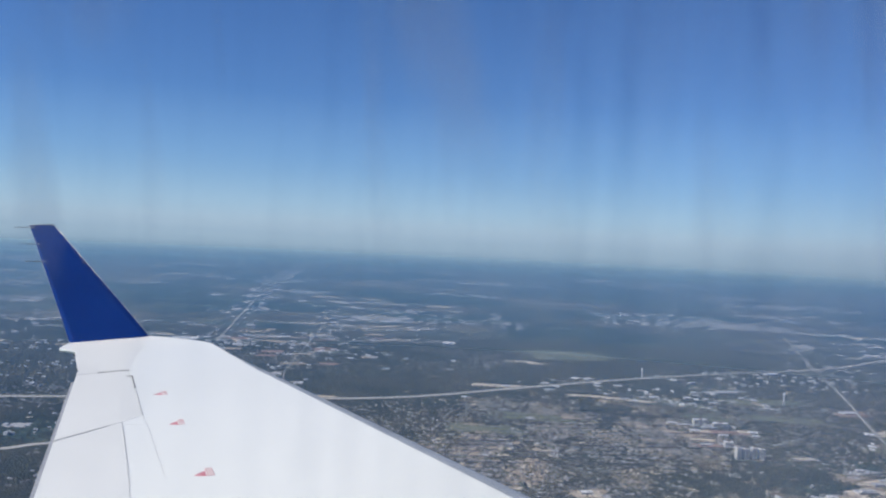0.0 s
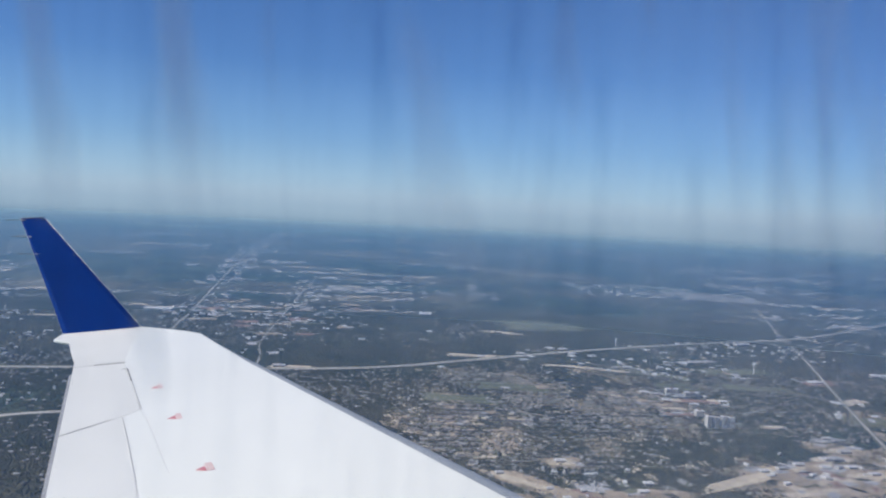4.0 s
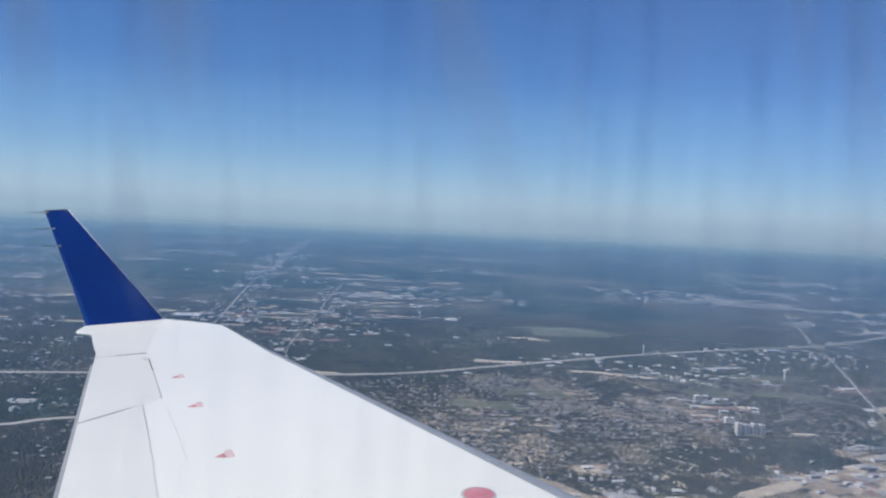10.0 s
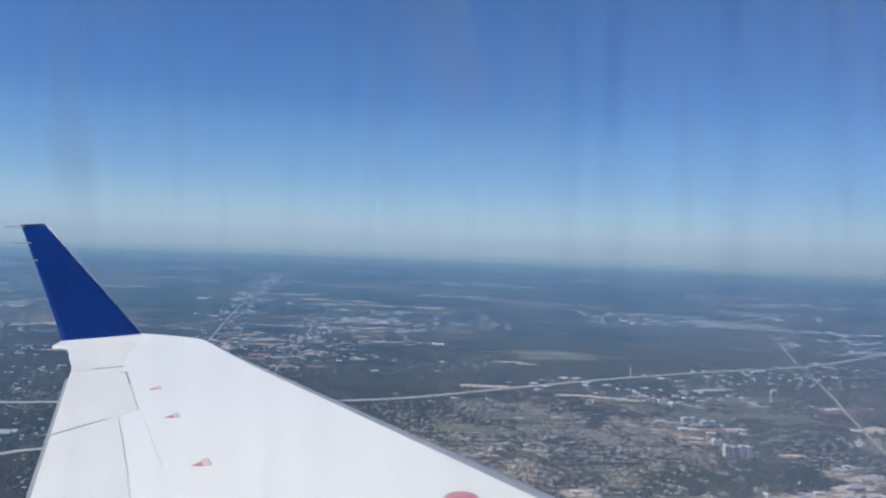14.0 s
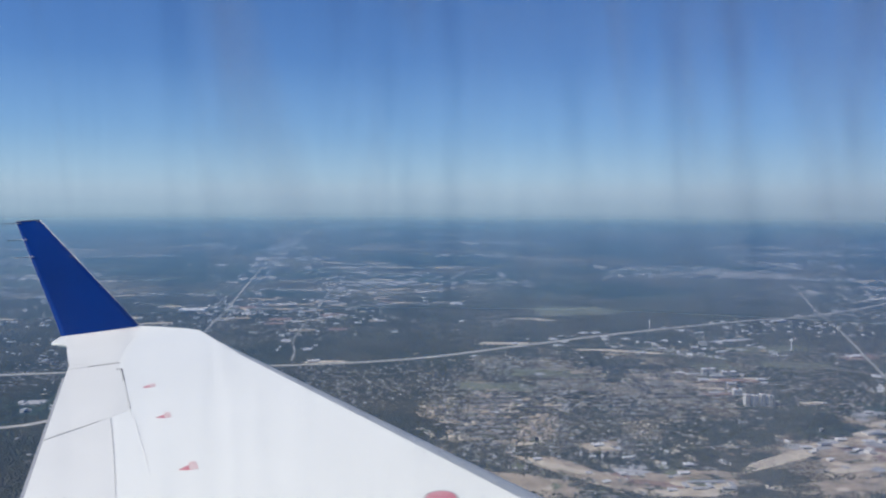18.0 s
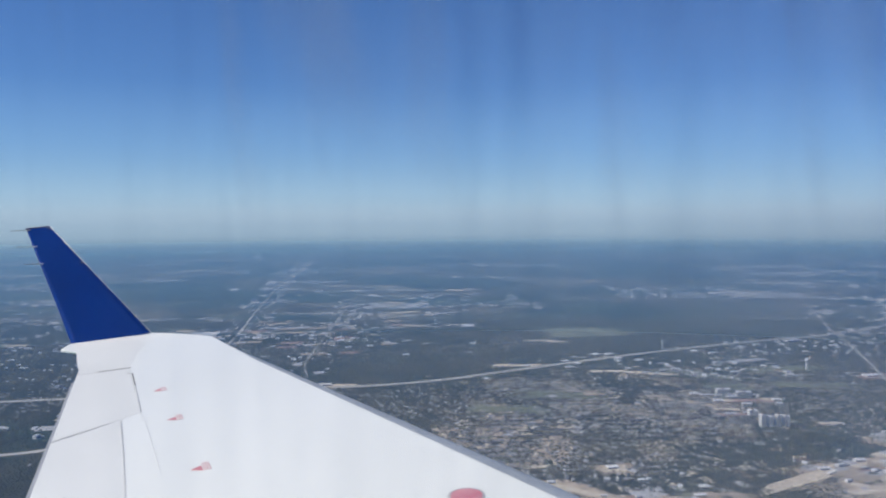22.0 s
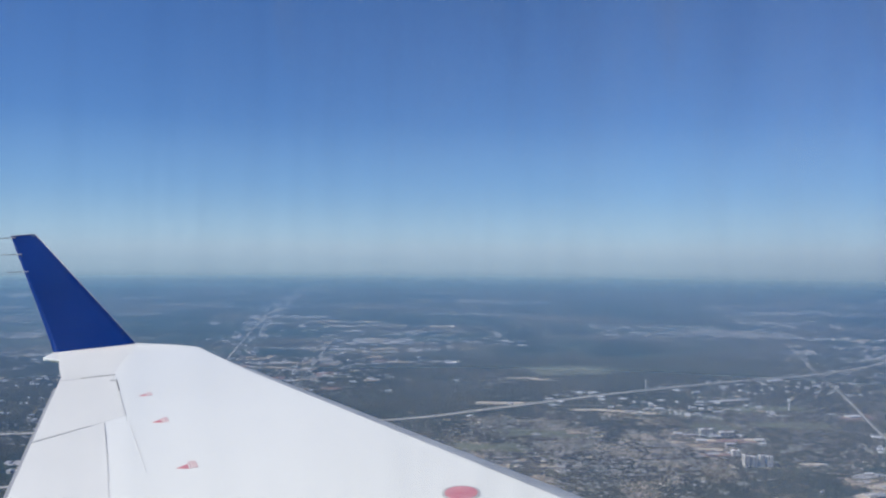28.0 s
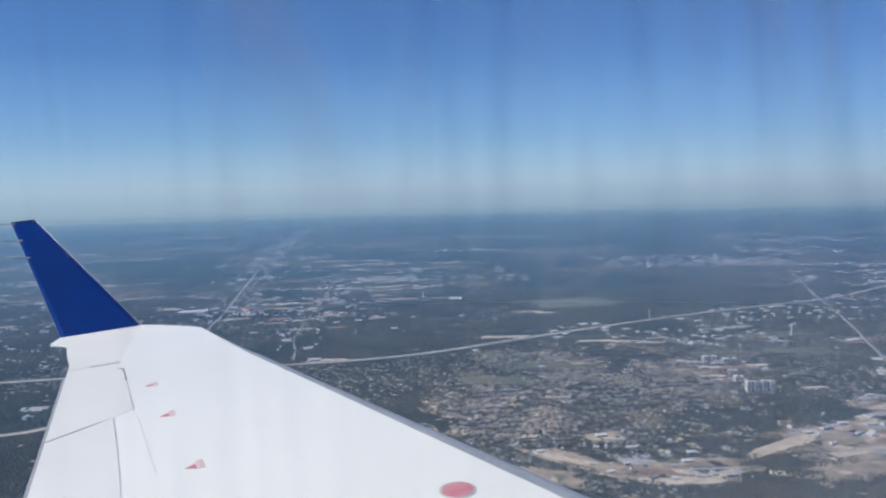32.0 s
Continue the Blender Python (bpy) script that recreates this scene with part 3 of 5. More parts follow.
# cleared ground with works and a school beside the suburb
for kind, x, y, a, b, q in (("earth", 196, 390, 46, 20, 0.42), ("earth", 205, 368, 40, 10, 0.4), ("sand", 156, 374, 28, 4.5, 0.58), ("sand", 186, 396, 13, 5, 0.5), ("sand", 224, 418, 15, 6, 0.5), ("sand", 240, 436, 12, 5, 0.5),
                            ("clay", 197, 391, 6, 4, 0.4), ("sand", 208, 382, 12, 4, 0.4), ("parking", 214, 400, 7, 4, 0.45), ("sand", 185, 362, 18, 3.5, 0.3), ("sand", 230, 392, 16, 6, 0.4), ("parking", 250, 412, 9, 5, 0.4),
                            ("earth", 258, 428, 26, 12, 0.5), ("sand", 262, 420, 12, 6, 0.5), ("earth", 178, 340, 30, 8, 0.2), ("sand", 205, 345, 14, 4, 0.2), ("clay", 232, 370, 10, 5, 0.3),
                            ("earth", 106, 348, 26, 12, 0.0), ("clay", 92, 341, 13, 4, -0.2), ("sand", 112, 339, 13, 4.5, 0.05), ("sand", 100, 330, 16, 4, 0.0), ("parking", 83, 357, 8, 5, 0.2), ("clay", 74, 349, 8, 4.5, 0.1),
                            ("earth", 60, 357, 27, 8, -0.72), ("sand", 52, 363, 17, 3, -0.72), ("sand", 74, 338, 12, 3, -0.5), ("earth", 77, 393, 12, 9, 0.2), ("sand", 77, 394, 7, 4, 0.2), ("earth", 38, 340, 24, 10, -0.3),
                            ("sand", 40, 398, 8, 3, 0.1), ("sand", 7, 408, 7, 4, 0.1), ("earth", 166, 527, 28, 12, -0.7), ("sand", 164, 526, 22, 4.5, -0.78), ("clay", 172, 502, 14, 5, 0.1), ("parking", 219, 480, 8, 3.5, 0.3),
                            ("grass", 193, 585, 18, 16, 0.2), ("sand", 218, 481, 8, 3, 0.2), ("parking", 240, 457, 11, 4, 0.3), ("grass", 195, 632, 28, 7, -0.8), ("sand", 150, 640, 22, 4, -0.3), ("parking", 242, 694, 26, 5, 0.35),
                            ("sand", 120, 648, 14, 5, 0.0), ("clay", 314, 622, 16, 8, 0.3), ("earth", 300, 520, 20, 12, 0.4), ("sand", 310, 560, 14, 6, 0.5)):
    lot(kind, x, y, a, b, q)
    if kind == "earth" and y < 400:
        block_box(x, y, a * 1.35, b * 1.35, q)
# worn and overgrown spots on the cleared ground
for _ in range(70):
    x, y = (rng.normal(205, 24), rng.normal(388, 17)) if rng.random() < 0.6 else (rng.normal(95, 18), rng.normal(350, 10))
    lot(("grass", "clay", "parking", "earth", "brush", "brush")[rng.integers(6)], x, y, rng.uniform(1.2, 5.0), rng.uniform(1.5, 5.0), 0.4 + rng.normal(0, 0.3))
for x, y, w, d in ((222, 417, 16, 8), (212, 403, 8, 5), (204, 384, 4.5, 4), (187, 397, 9, 4), (199, 405, 7, 4), (236, 431, 10, 5), (232, 394, 8, 4), (252, 412, 9, 6), (176, 385, 5, 3), (246, 440, 13, 5), (262, 425, 8, 5),
                   (111, 365, 6, 4), (106, 354, 7, 3.5), (87, 376, 9, 2.6), (79, 352, 4, 2.5), (76, 395, 8, 5), (70, 343, 5, 3), (95, 333, 5, 3), (44, 372, 5, 3),
                   (171, 557, 13, 4), (186, 553, 14, 6), (197, 556, 5, 5), (168, 504, 8, 5), (181, 507, 9, 2.5), (315, 625, 18, 8), (302, 633, 6, 4), (240, 458, 7, 3), (150, 642, 10, 4)):
    BUILDINGS.append((x, y, w, d, rng.uniform(0.9, 1.8), rng.normal(0.15, 0.12), "flat" if rng.random() < 0.65 else "metal"))
# the long wings of the school round its two yards
for x, y, w, d, q in ((112, 342.5, 23, 2.4, 0.05), (102, 338.5, 3.0, 8.0, 0.05), (112, 338.0, 3.0, 7.0, 0.05), (122, 339.0, 3.0, 8.0, 0.05), (107, 334.5, 9, 2.4, 0.05), (119, 335.0, 8, 2.4, 0.05)):
    BUILDINGS.append((x, y, w, d, 1.3, q, "metal"))
# a row of small white houses along the grass
for k in range(10):
    BUILDINGS.append((178 + 3.6 * k, 650 - 4.3 * k, 3.2, 2.2, 1.2, -0.4, "flat"))
lot("grass", 262, 655, 40, 14, 0.2)
for _ in range(26):
    y = rng.uniform(725, 1000)
    lot(("earth", "clay", "parking", "earth")[rng.integers(4)], -0.165 * y + rng.normal(0, 50), y, rng.uniform(5, 14), rng.uniform(4, 10), rng.normal(0.1, 0.2))
for _ in range(60):
    y = rng.uniform(720, 1010)
    w = rng.uniform(3.0, 9.0)
    BUILDINGS.append((-0.165 * y + rng.normal(0, 55), y, w, w * rng.uniform(0.6, 1.3), rng.uniform(0.7, 1.2), rng.normal(0.08, 0.1), "flat" if rng.random() < 0.7 else "metal"))
# trodden open ground under the suburb, then yards and worn verges between the houses
opens = 0
while opens < 32:
    x, y = rng.uniform(-20, 330), rng.uniform(305, 640)
    if rng.uniform(0, 1) < float(built_up(x, y)) + 0.06:
        opens += 1
        lot("earth", x, y, rng.uniform(5, 13), rng.uniform(8, 20), 0.12 + rng.normal(0, 0.3))
yards = 0
while yards < 680:
    x, y = rng.uniform(-20, 330), rng.uniform(310, 720)
    if rng.uniform(0, 1) < float(built_up(x, y)) + 0.05:
        yards += 1
        r = rng.uniform(0.8, 3.0)
        lot(("earth", "earth", "sand", "sand", "parking", "grass")[rng.integers(6)], x, y, r * rng.uniform(0.7, 1.4), r * rng.uniform(0.8, 1.9), 0.12 + rng.normal(0, 0.25))
for x, y, a, b in ((72, 560, 30, 12), (255, 590, 30, 12), (30, 520, 24, 12), (300, 500, 26, 14)):
    lot("grass", x, y, a, b, rng.normal(0, 0.3))
lot("clay", 190, 540, 22, 6, 0.0), lot("sand", -84, 592, 16, 7, 0.2)

for kind, mat, label in (("earth", EARTH, "cleared tan earth and dry grass"), ("sand", SAND, "patches of pale bare sandy earth"), ("parking", PARKING, "pale paved parking areas beside the buildings"),
                         ("grass", FIELD, "small dry grass clearings"), ("clay", CLAY, "patches of bare red clay"), ("brush", BRUSH, "low dark scrub on the cleared ground")):
    tagged(new("ground_" + kind, mesh_of("ground_" + kind, *LOTS[kind], mat)), label, "clearing", kind="stuff")


# ---- buildings ----
def flat_building(w, d, h, mat):
    """A low commercial block with a parapet roof, roof units and a door front."""
    top = new("commercial_building")
    bm = bmesh.new()
    box(bm, -w / 2, w / 2, -d / 2, d / 2, 0, h)
    part("wall", bm, WALL_PALE, top)
    bm = bmesh.new()
    e = 0.12
    box(bm, -w / 2 - e, w / 2 + e, -d / 2 - e, d / 2 + e, h, h + 0.14)
    for x0, x1, y0, y1 in ((-w / 2 - e, w / 2 + e, -d / 2 - e, -d / 2 + e), (-w / 2 - e, w / 2 + e, d / 2 - e, d / 2 + e), (-w / 2 - e, -w / 2 + e, -d / 2 + e, d / 2 - e), (w / 2 - e, w / 2 + e, -d / 2 + e, d / 2 - e)):
        box(bm, x0, x1, y0, y1, h + 0.14, h + 0.34)
    part("roof", bm, mat, top)
    for k in range(2):
        bm = bmesh.new()
        u = 0.09 * min(w, d)
        x, y = (k - 0.5) * w * 0.4, (0.5 - k) * d * 0.3
        box(bm, x - u, x + u, y - u, y + u, h + 0.14, h + 0.14 + 1.1 * u)
        part("rooftop_unit", bm, ROOF_METAL, top)
    bm = bmesh.new()
    box(bm, -w * 0.42, w * 0.42, -d / 2 - 0.05, -d / 2, 0.25 * h, 0.65 * h)
    part("window_band", bm, GLASS_DARK, top)
    return top


def house_mesh(w, d, h, rise):
    """A house: walls and a gabled roof with eaves."""
    o = 0.09
    walls = ([(-w / 2, -d / 2, 0), (w / 2, -d / 2, 0), (w / 2, d / 2, 0), (-w / 2, d / 2, 0), (-w / 2, -d / 2, h), (w / 2, -d / 2, h), (w / 2, d / 2, h), (-w / 2, d / 2, h), (-w / 2, 0, h + rise), (w / 2, 0, h + rise)],
             [(0, 1, 5, 4), (2, 3, 7, 6), (1, 2, 6, 9, 5), (3, 0, 4, 8, 7)])
    a, b, g = w / 2 + o, d / 2 + o, o * rise / (d / 2)
    t = 0.05
    roof = ([(-a, -b, h - g), (a, -b, h - g), (a, 0, h + rise), (-a, 0, h + rise), (a, b, h - g), (-a, b, h - g)], [])
    roof = (roof[0] + [(x, y, z + t) for x, y, z in roof[0]], [(6, 7, 8, 9), (9, 8, 10, 11), (0, 1, 7, 6), (4, 5, 11, 10), (1, 2, 8, 7), (2, 4, 10, 8), (5, 3, 9, 11), (3, 0, 6, 9)])
    return walls, roof


kinds_flat = []
for w, d, h, mat in ((10, 6, 1.5, ROOF_WHITE), (10, 4, 1.3, ROOF_WHITE), (10, 7, 1.7, ROOF_METAL), (10, 5, 1.4, ROOF_METAL)):
    ob = flat_building(w, d, h, mat)
    kinds_flat.append(ob)
placed_first = set()
BUILDINGS.sort(key=lambda q: q[1] + 0.4 * abs(q[0]) - 12 * q[2])
BASE = (10, 6, 1.5), (10, 4, 1.3), (10, 7, 1.7), (10, 5, 1.4)
far_walls, far_roofs = ([], []), ([], [])


def add_box(lists, m, x0, x1, y0, y1, z0, z1):
    v, f = lists
    b = len(v)
    v += [tuple(m @ Vector((x, y, z))) for z in (z0, z1) for y in (y0, y1) for x in (x0, x1)]
    f += [tuple(b + k for k in q) for q in ((0, 1, 3, 2), (4, 6, 7, 5), (0, 4, 5, 1), (2, 3, 7, 6), (0, 2, 6, 4), (1, 5, 7, 3))]


for n, (x, y, w, d, h, turn, kind) in enumerate(BUILDINGS):
    w, d, h = (w * 0.7, d * 0.7, h * 0.75) if y < 1050 else (w * 0.95, d * 0.95, h * 0.6)
    pick = (0 if d / w > 0.5 else 1) + (2 if kind == "metal" else 0)
    m = Matrix.Translation((x, y, 0)) @ Matrix.Rotation(turn, 4, "Z")
    if y < 3000 and abs(x) < 1950:
        block_box(x, y, w + 2, d + 2, turn)
    if n >= 290 and pick in placed_first:
        add_box(far_walls, m, -w / 2, w / 2, -d / 2, d / 2, 0, h)
        add_box(far_roofs, m, -w / 2 - 0.2, w / 2 + 0.2, -d / 2 - 0.2, d / 2 + 0.2, h, h + 0.3)
        add_box(far_roofs, m, -w / 6, w / 9, -d / 5, d / 7, h + 0.3, h + 0.9)
        continue
    bw, bd, bh = BASE[pick]
    if pick in placed_first:
        ob = copy_thing(kinds_flat[pick], m)
    else:
        placed_first.add(pick)
        ob = kinds_flat[pick]
        ob.matrix_basis = m
    ob.scale = (w / bw, d / bd, h / bh)
    tone = "white flat-roofed" if kind != "metal" else "pale metal-roofed"
    tagged(ob, f"{tone} {'large warehouse' if w > 16 else 'commercial building'} among trees and paved lots", "building", "buildings on the plain")
town = tagged(new("far_buildings"), "distant pale-roofed warehouses and shops in clearings", "buildings", kind="stuff")
part("wall", mesh_of("far_block_wall", *far_walls, WALL_PALE), None, town)
part("roof", mesh_of("far_block_roof", *far_roofs, ROOF_MIXED), None, town)


# ---- houses ----
HOUSE_TYPES = []
for w, d, h, rise in ((1.9, 1.3, 0.5, 0.30), (1.6, 1.15, 0.48, 0.28), (2.5, 1.35, 0.52, 0.32)):
    HOUSE_TYPES.append(house_mesh(w, d, h, rise))
spots = []
for row in range(64):
    for k in range(150):
        x = -15 + 2.35 * k + rng.normal(0, 0.35)
        y = 318 + 9.4 * (row // 2) + 3.0 * (row % 2) + 0.12 * x + rng.normal(0, 0.35)
        if rng.uniform(0, 1) < float(built_up(x, y)) * min(1.0, 0.75 + 1.9 * noise.noise((x * 0.03, y * 0.018, 11.0))):
            spots.append((x, y, 0.12 + rng.normal(0, 0.08) + (1.57 if rng.random() < 0.2 else 0)))
hood = len(spots)
while len(spots) < hood + 5200:
    y = math.sqrt(rng.uniform(265 ** 2, 1000 ** 2))
    x = rng.uniform(-0.62, 0.62) * y
    dens = noise.noise((x * 0.010, y * 0.010, 5.0)) + (0.12 if x > 30 and y < 640 else -0.10 if y > 600 and x < -60 else -0.30 if y > 600 else -0.05)
    if dens > rng.uniform(-0.2, 0.45):
        spots.append((x, y, rng.choice([0.1, 1.67]) + rng.normal(0, 0.1)))
free = []
for x, y, turn in spots:
    j, i = cells(x, y)
    if not blocked[j, i]:
        free.append((x, y, turn))
        block_disc(x, y, 0.9)
free.sort(key=lambda s: s[1] + 0.3 * abs(s[0] - 110))
house_walls = [mesh_of("house_wall", *t[0], m) for t, m in zip(HOUSE_TYPES, (WALL_TAN, WALL_PALE, WALL_TAN))]
house_roofs = [[mesh_of("house_roof", *t[1], m) for t in HOUSE_TYPES] for m in (ROOF_GREY, ROOF_PALE, ROOF_LIGHT)]
rest = {"wall": ([], []), "roof": ([], []), "white_roof": ([], [])}
for n, (x, y, turn) in enumerate(free):
    k = int(rng.integers(3))
    tone = int(rng.choice([0, 0, 0, 1, 1, 2, 2]))
    if n < 300:
        top = new("house")
        top.matrix_basis = Matrix.Translation((x, y, 0)) @ Matrix.Rotation(turn, 4, "Z")
        part("wall", house_walls[k], None, top)
        part("roof", house_roofs[tone][k], None, top)
        tagged(top, ("grey shingle-roofed", "pale metal-roofed", "white-roofed")[tone] + " suburban house among trees", "house", "houses of the suburb")
    else:
        c, s = math.cos(turn), math.sin(turn)
        for key, (vv, ff) in zip(("wall", "roof"), HOUSE_TYPES[k]):
            v, f = rest["white_roof" if key == "roof" and tone == 2 else key]
            b = len(v)
            v += [(x + p[0] * c - p[1] * s, y + p[0] * s + p[1] * c, p[2]) for p in vv]
            f += [tuple(b + q for q in face) for face in ff]
suburb = tagged(new("far_houses"), "scattered pale-roofed houses among the woods", "houses", kind="stuff")
part("wall", mesh_of("far_wall", *rest["wall"], WALL_TAN), None, suburb)
part("roof", mesh_of("far_roof", *rest["roof"], ROOF_GREY), None, suburb)
part("roof", mesh_of("far_white_roof", *rest["white_roof"], ROOF_LIGHT), None, suburb, "pale metal and membrane roofs")


# ---- tall landmarks ----
def apartment_block(x, y, w, d, storeys, turn):
    top = tagged(new("apartment_block"), "pale apartment block with rows of dark windows", "apartment block", "apartment blocks")
    top.matrix_basis = Matrix.Translation((x, y, 0)) @ Matrix.Rotation(turn, 4, "Z")
    h = 0.62 * storeys
    bm = bmesh.new()
    box(bm, -w / 2, w / 2, -d / 2, d / 2, 0, h)
    part("wall", bm, WALL_PALE, top)
    bm = bmesh.new()
    box(bm, -w / 2 - 0.1, w / 2 + 0.1, -d / 2 - 0.1, d / 2 + 0.1, h, h + 0.2)
    part("roof", bm, ROOF_WHITE, top)
    bm = bmesh.new()
    box(bm, -w / 8, w / 8, -d / 4, d / 4, h + 0.2, h + 0.9)
    part("lift_house", bm, WALL_BRICK, top)
    n = max(3, int(w / 0.9))
    pane = bpy.data.meshes.get("pane_of_block")
    if pane is None:
        b = bmesh.new()
        box(b, -0.22, 0.22, -0.03, 0.0, -0.18, 0.18)
        pane = bpy.data.meshes.new("pane_of_block")
        b.to_mesh(pane)
        b.free()
        pane.materials.append(GLASS_DARK)
    for s in range(storeys):
        for k in range(n):
            ob = part("window", pane, None, top)
            ob.location = ((k + 0.5) * w / n - w / 2, -d / 2 - 0.004, 0.62 * s + 0.34)
    block_box(x, y, w + 2, d + 2, turn)


apartment_block(184, 565, 9, 4, 5, 0.1)
apartment_block(195, 556, 10, 4, 5, 0.05)
apartment_block(181, 500, 5, 4, 6, 0.0)
for k in range(4):
    apartment_block(177.4 + 4.6 * k, 474 + 0.3 * k, 2.8, 4, 11 - k % 2, 0.06)


def water_tower(x, y, h, r):
    top = tagged(new("water_tower"), "white steel water tower above the trees", "water tower", "water towers")
    top.location = (x, y, 0)
    bm = bmesh.new()
    rod(bm, (0, 0, 0), (0, 0, h - r * 0.5), r * 0.42, r * 0.28, 14)
    part("stem", bm, TANK_WHITE, top, smooth=True)
    bm = bmesh.new()
    bmesh.ops.create_uvsphere(bm, u_segments=16, v_segments=10, radius=r)
    for q in bm.verts:
        q.co.z = q.co.z * 0.75 + h
    part("tank", bm, TANK_WHITE, top, smooth=True)
    bm = bmesh.new()
    rod(bm, (0, 0, 0), (0, 0, 0.5), r * 0.7, r * 0.6, 12)
    part("footing", bm, CONCRETE, top)


water_tower(277, 650, 8.5, 1.5)
water_tower(190, 752, 8.0, 1.05)
water_tower(454, 1575, 10.5, 1.9)
water_tower(296, 1325, 10.0, 1.8)
water_tower(-20, 935, 6, 1.5)


# ---- woods ----
def woods(name, label, y0, y1, spacing, size, seed, spread=0.64):
    """Tree crowns as uneven tufts on short trunks, scattered on a jittered grid."""
    r = np.random.default_rng(seed)
    ys = np.arange(y0, y1, spacing)
    pts = []
    for y in ys:
        xs = np.arange(-spread * y - 20, spread * y + 20, spacing)
        pts.append(np.c_[xs, np.full(len(xs), y)])
    p = np.concatenate(pts) + r.uniform(-0.5, 0.5, (sum(len(q) for q in pts), 2)) * spacing * 0.95
    j, i = cells(p[:, 0], p[:, 1])
    keep = ~blocked[j, i]
    thin = np.array([noise.noise((q[0] * 0.012, q[1] * 0.012, 1.0)) + 0.6 * noise.noise((q[0] * 0.05, q[1] * 0.05, 2.0)) for q in p])
    keep &= r.uniform(0, 1, len(p)) < np.clip(0.92 + 0.85 * thin - 0.36 * built_up(p[:, 0], p[:, 1]), 0.12, 0.98)
    p = p[keep]
    bm = bmesh.new()
    bmesh.ops.create_icosphere(bm, subdivisions=1, radius=1.0)
    bm.verts.ensure_lookup_table()
    bv = np.array([q.co[:] for q in bm.verts])
    bf = np.array([[q.index for q in g.verts] for g in bm.faces if g.calc_center_median().z > -0.5])
    bm.free()
    n, k = len(p), len(bv)
    s = size * r.uniform(0.6, 1.25, (n, 1, 1)) * np.array([1.0, 1.0, 0.62])
    v = bv[None] * s * (1 + r.uniform(-0.32, 0.32, (n, k, 1)))
    v[:, :, 0] += p[:, 0:1]
    v[:, :, 1] += p[:, 1:2]
    v[:, :, 2] += size * r.uniform(0.35, 0.65, (n, 1))
    f = bf[None] + (np.arange(n) * k)[:, None, None]
    tagged(new(name, big_mesh(name, v.reshape(-1, 3), f.reshape(-1, 3), CANOPY)), label, "woods", kind="stuff")


woods("near_woods", "dark green broadleaf tree crowns between the houses", 262, 620, 1.4, 0.62, 3)
woods("middle_woods", "dense dark woods around the roads", 620, 980, 2.0, 0.85, 4)


# ---- the aircraft ----
plane = tagged(new("airliner"), "white airliner wing with a blue winglet in flight", "aircraft")
plane.location = (0, 0, HEIGHT)
plane.rotation_euler.z = radians(4.47)
DIHEDRAL, DROP, INCIDENCE = 0.10, -1.74, 0.04


def skin(x, y):
    return DROP + DIHEDRAL * y + INCIDENCE * x


def lead(y):
    return 3.118 - 0.6758 * y


def trail(y):
    return -2.52 - 0.260 * (y - 4.776)


def along_chord(y, u):
    return lead(y) + u * (trail(y) - lead(y))


def thickness(u):
    return 0.6 * (0.2969 * math.sqrt(max(u, 0)) - 0.126 * u - 0.3516 * u * u + 0.2843 * u ** 3 - 0.1036 * u ** 4)


def panel(y0, y1, u0, u1, depth=0.03, ny=14, nu=10, slant0=0.0, slant1=0.0):
    """A skin panel between two span stations and two chord fractions, with thickness below; its ends may slant."""
    bm = bmesh.new()
    up, dn = [], []
    for a in range(ny + 1):
        ru, rd = [], []
        for b in range(nu + 1):
            g = b / nu
            y = y0 + (y1 - y0) * a / ny
            u = u0 + (u1 - u0) * g
            yy = y + (slant0 * (1 - a / ny) + slant1 * a / ny) * (u - u0)
            x = along_chord(yy, u)
            z = skin(x, yy)
            ru.append(bm.verts.new((x, yy, z)))
            rd.append(bm.verts.new((x, yy, z - depth * min(1.0, 0.15 + 3 * (1 - u)))))
        up.append(ru)
        dn.append(rd)
    for a in range(ny):
        for b in range(nu):
            bm.faces.new((up[a][b], up[a + 1][b], up[a + 1][b + 1], up[a][b + 1]))
            bm.faces.new((dn[a][b], dn[a][b + 1], dn[a + 1][b + 1], dn[a + 1][b]))
        bm.faces.new((up[a][0], dn[a][0], dn[a + 1][0], up[a + 1][0]))
        bm.faces.new((up[a][nu], up[a + 1][nu], dn[a + 1][nu], dn[a][nu]))
    for b in range(nu):
        bm.faces.new((up[0][b], up[0][b + 1], dn[0][b + 1], dn[0][b]))
        bm.faces.new((up[ny][b], dn[ny][b], dn[ny][b + 1], up[ny][b + 1]))
    return bm


ROOT, TIP = -0.2, 6.614
HINGE, FLAP_HINGE, NOSE = 0.738, 0.807, 0.055
wing = part("wing", panel(ROOT, 5.12, NOSE, FLAP_HINGE, 0.12, 20, 14), WHITE_PAINT, plane, "smooth white painted wing skin")
part("outer_panel", panel(5.1205, 6.613, NOSE, HINGE - 0.0006, 0.10, 12, 12), WHITE_PAINT, wing)
part("aileron", panel(5.329, 6.610, HINGE + 0.0004, 1.0, 0.05, 10, 8, slant0=-2.1), SHADED_WHITE, wing, "white aileron with a dark hinge gap")
part("flap", panel(ROOT, 5.18, FLAP_HINGE, 1.0, 0.06, 12, 8, slant1=-2.1), SHADED_WHITE, wing, "white flap toned grey for shade behind the hinge line")
part("flap_shroud", panel(5.122, 5.325, HINGE, FLAP_HINGE, 0.05, 2, 4, slant1=-2.1), WHITE_PAINT, wing)


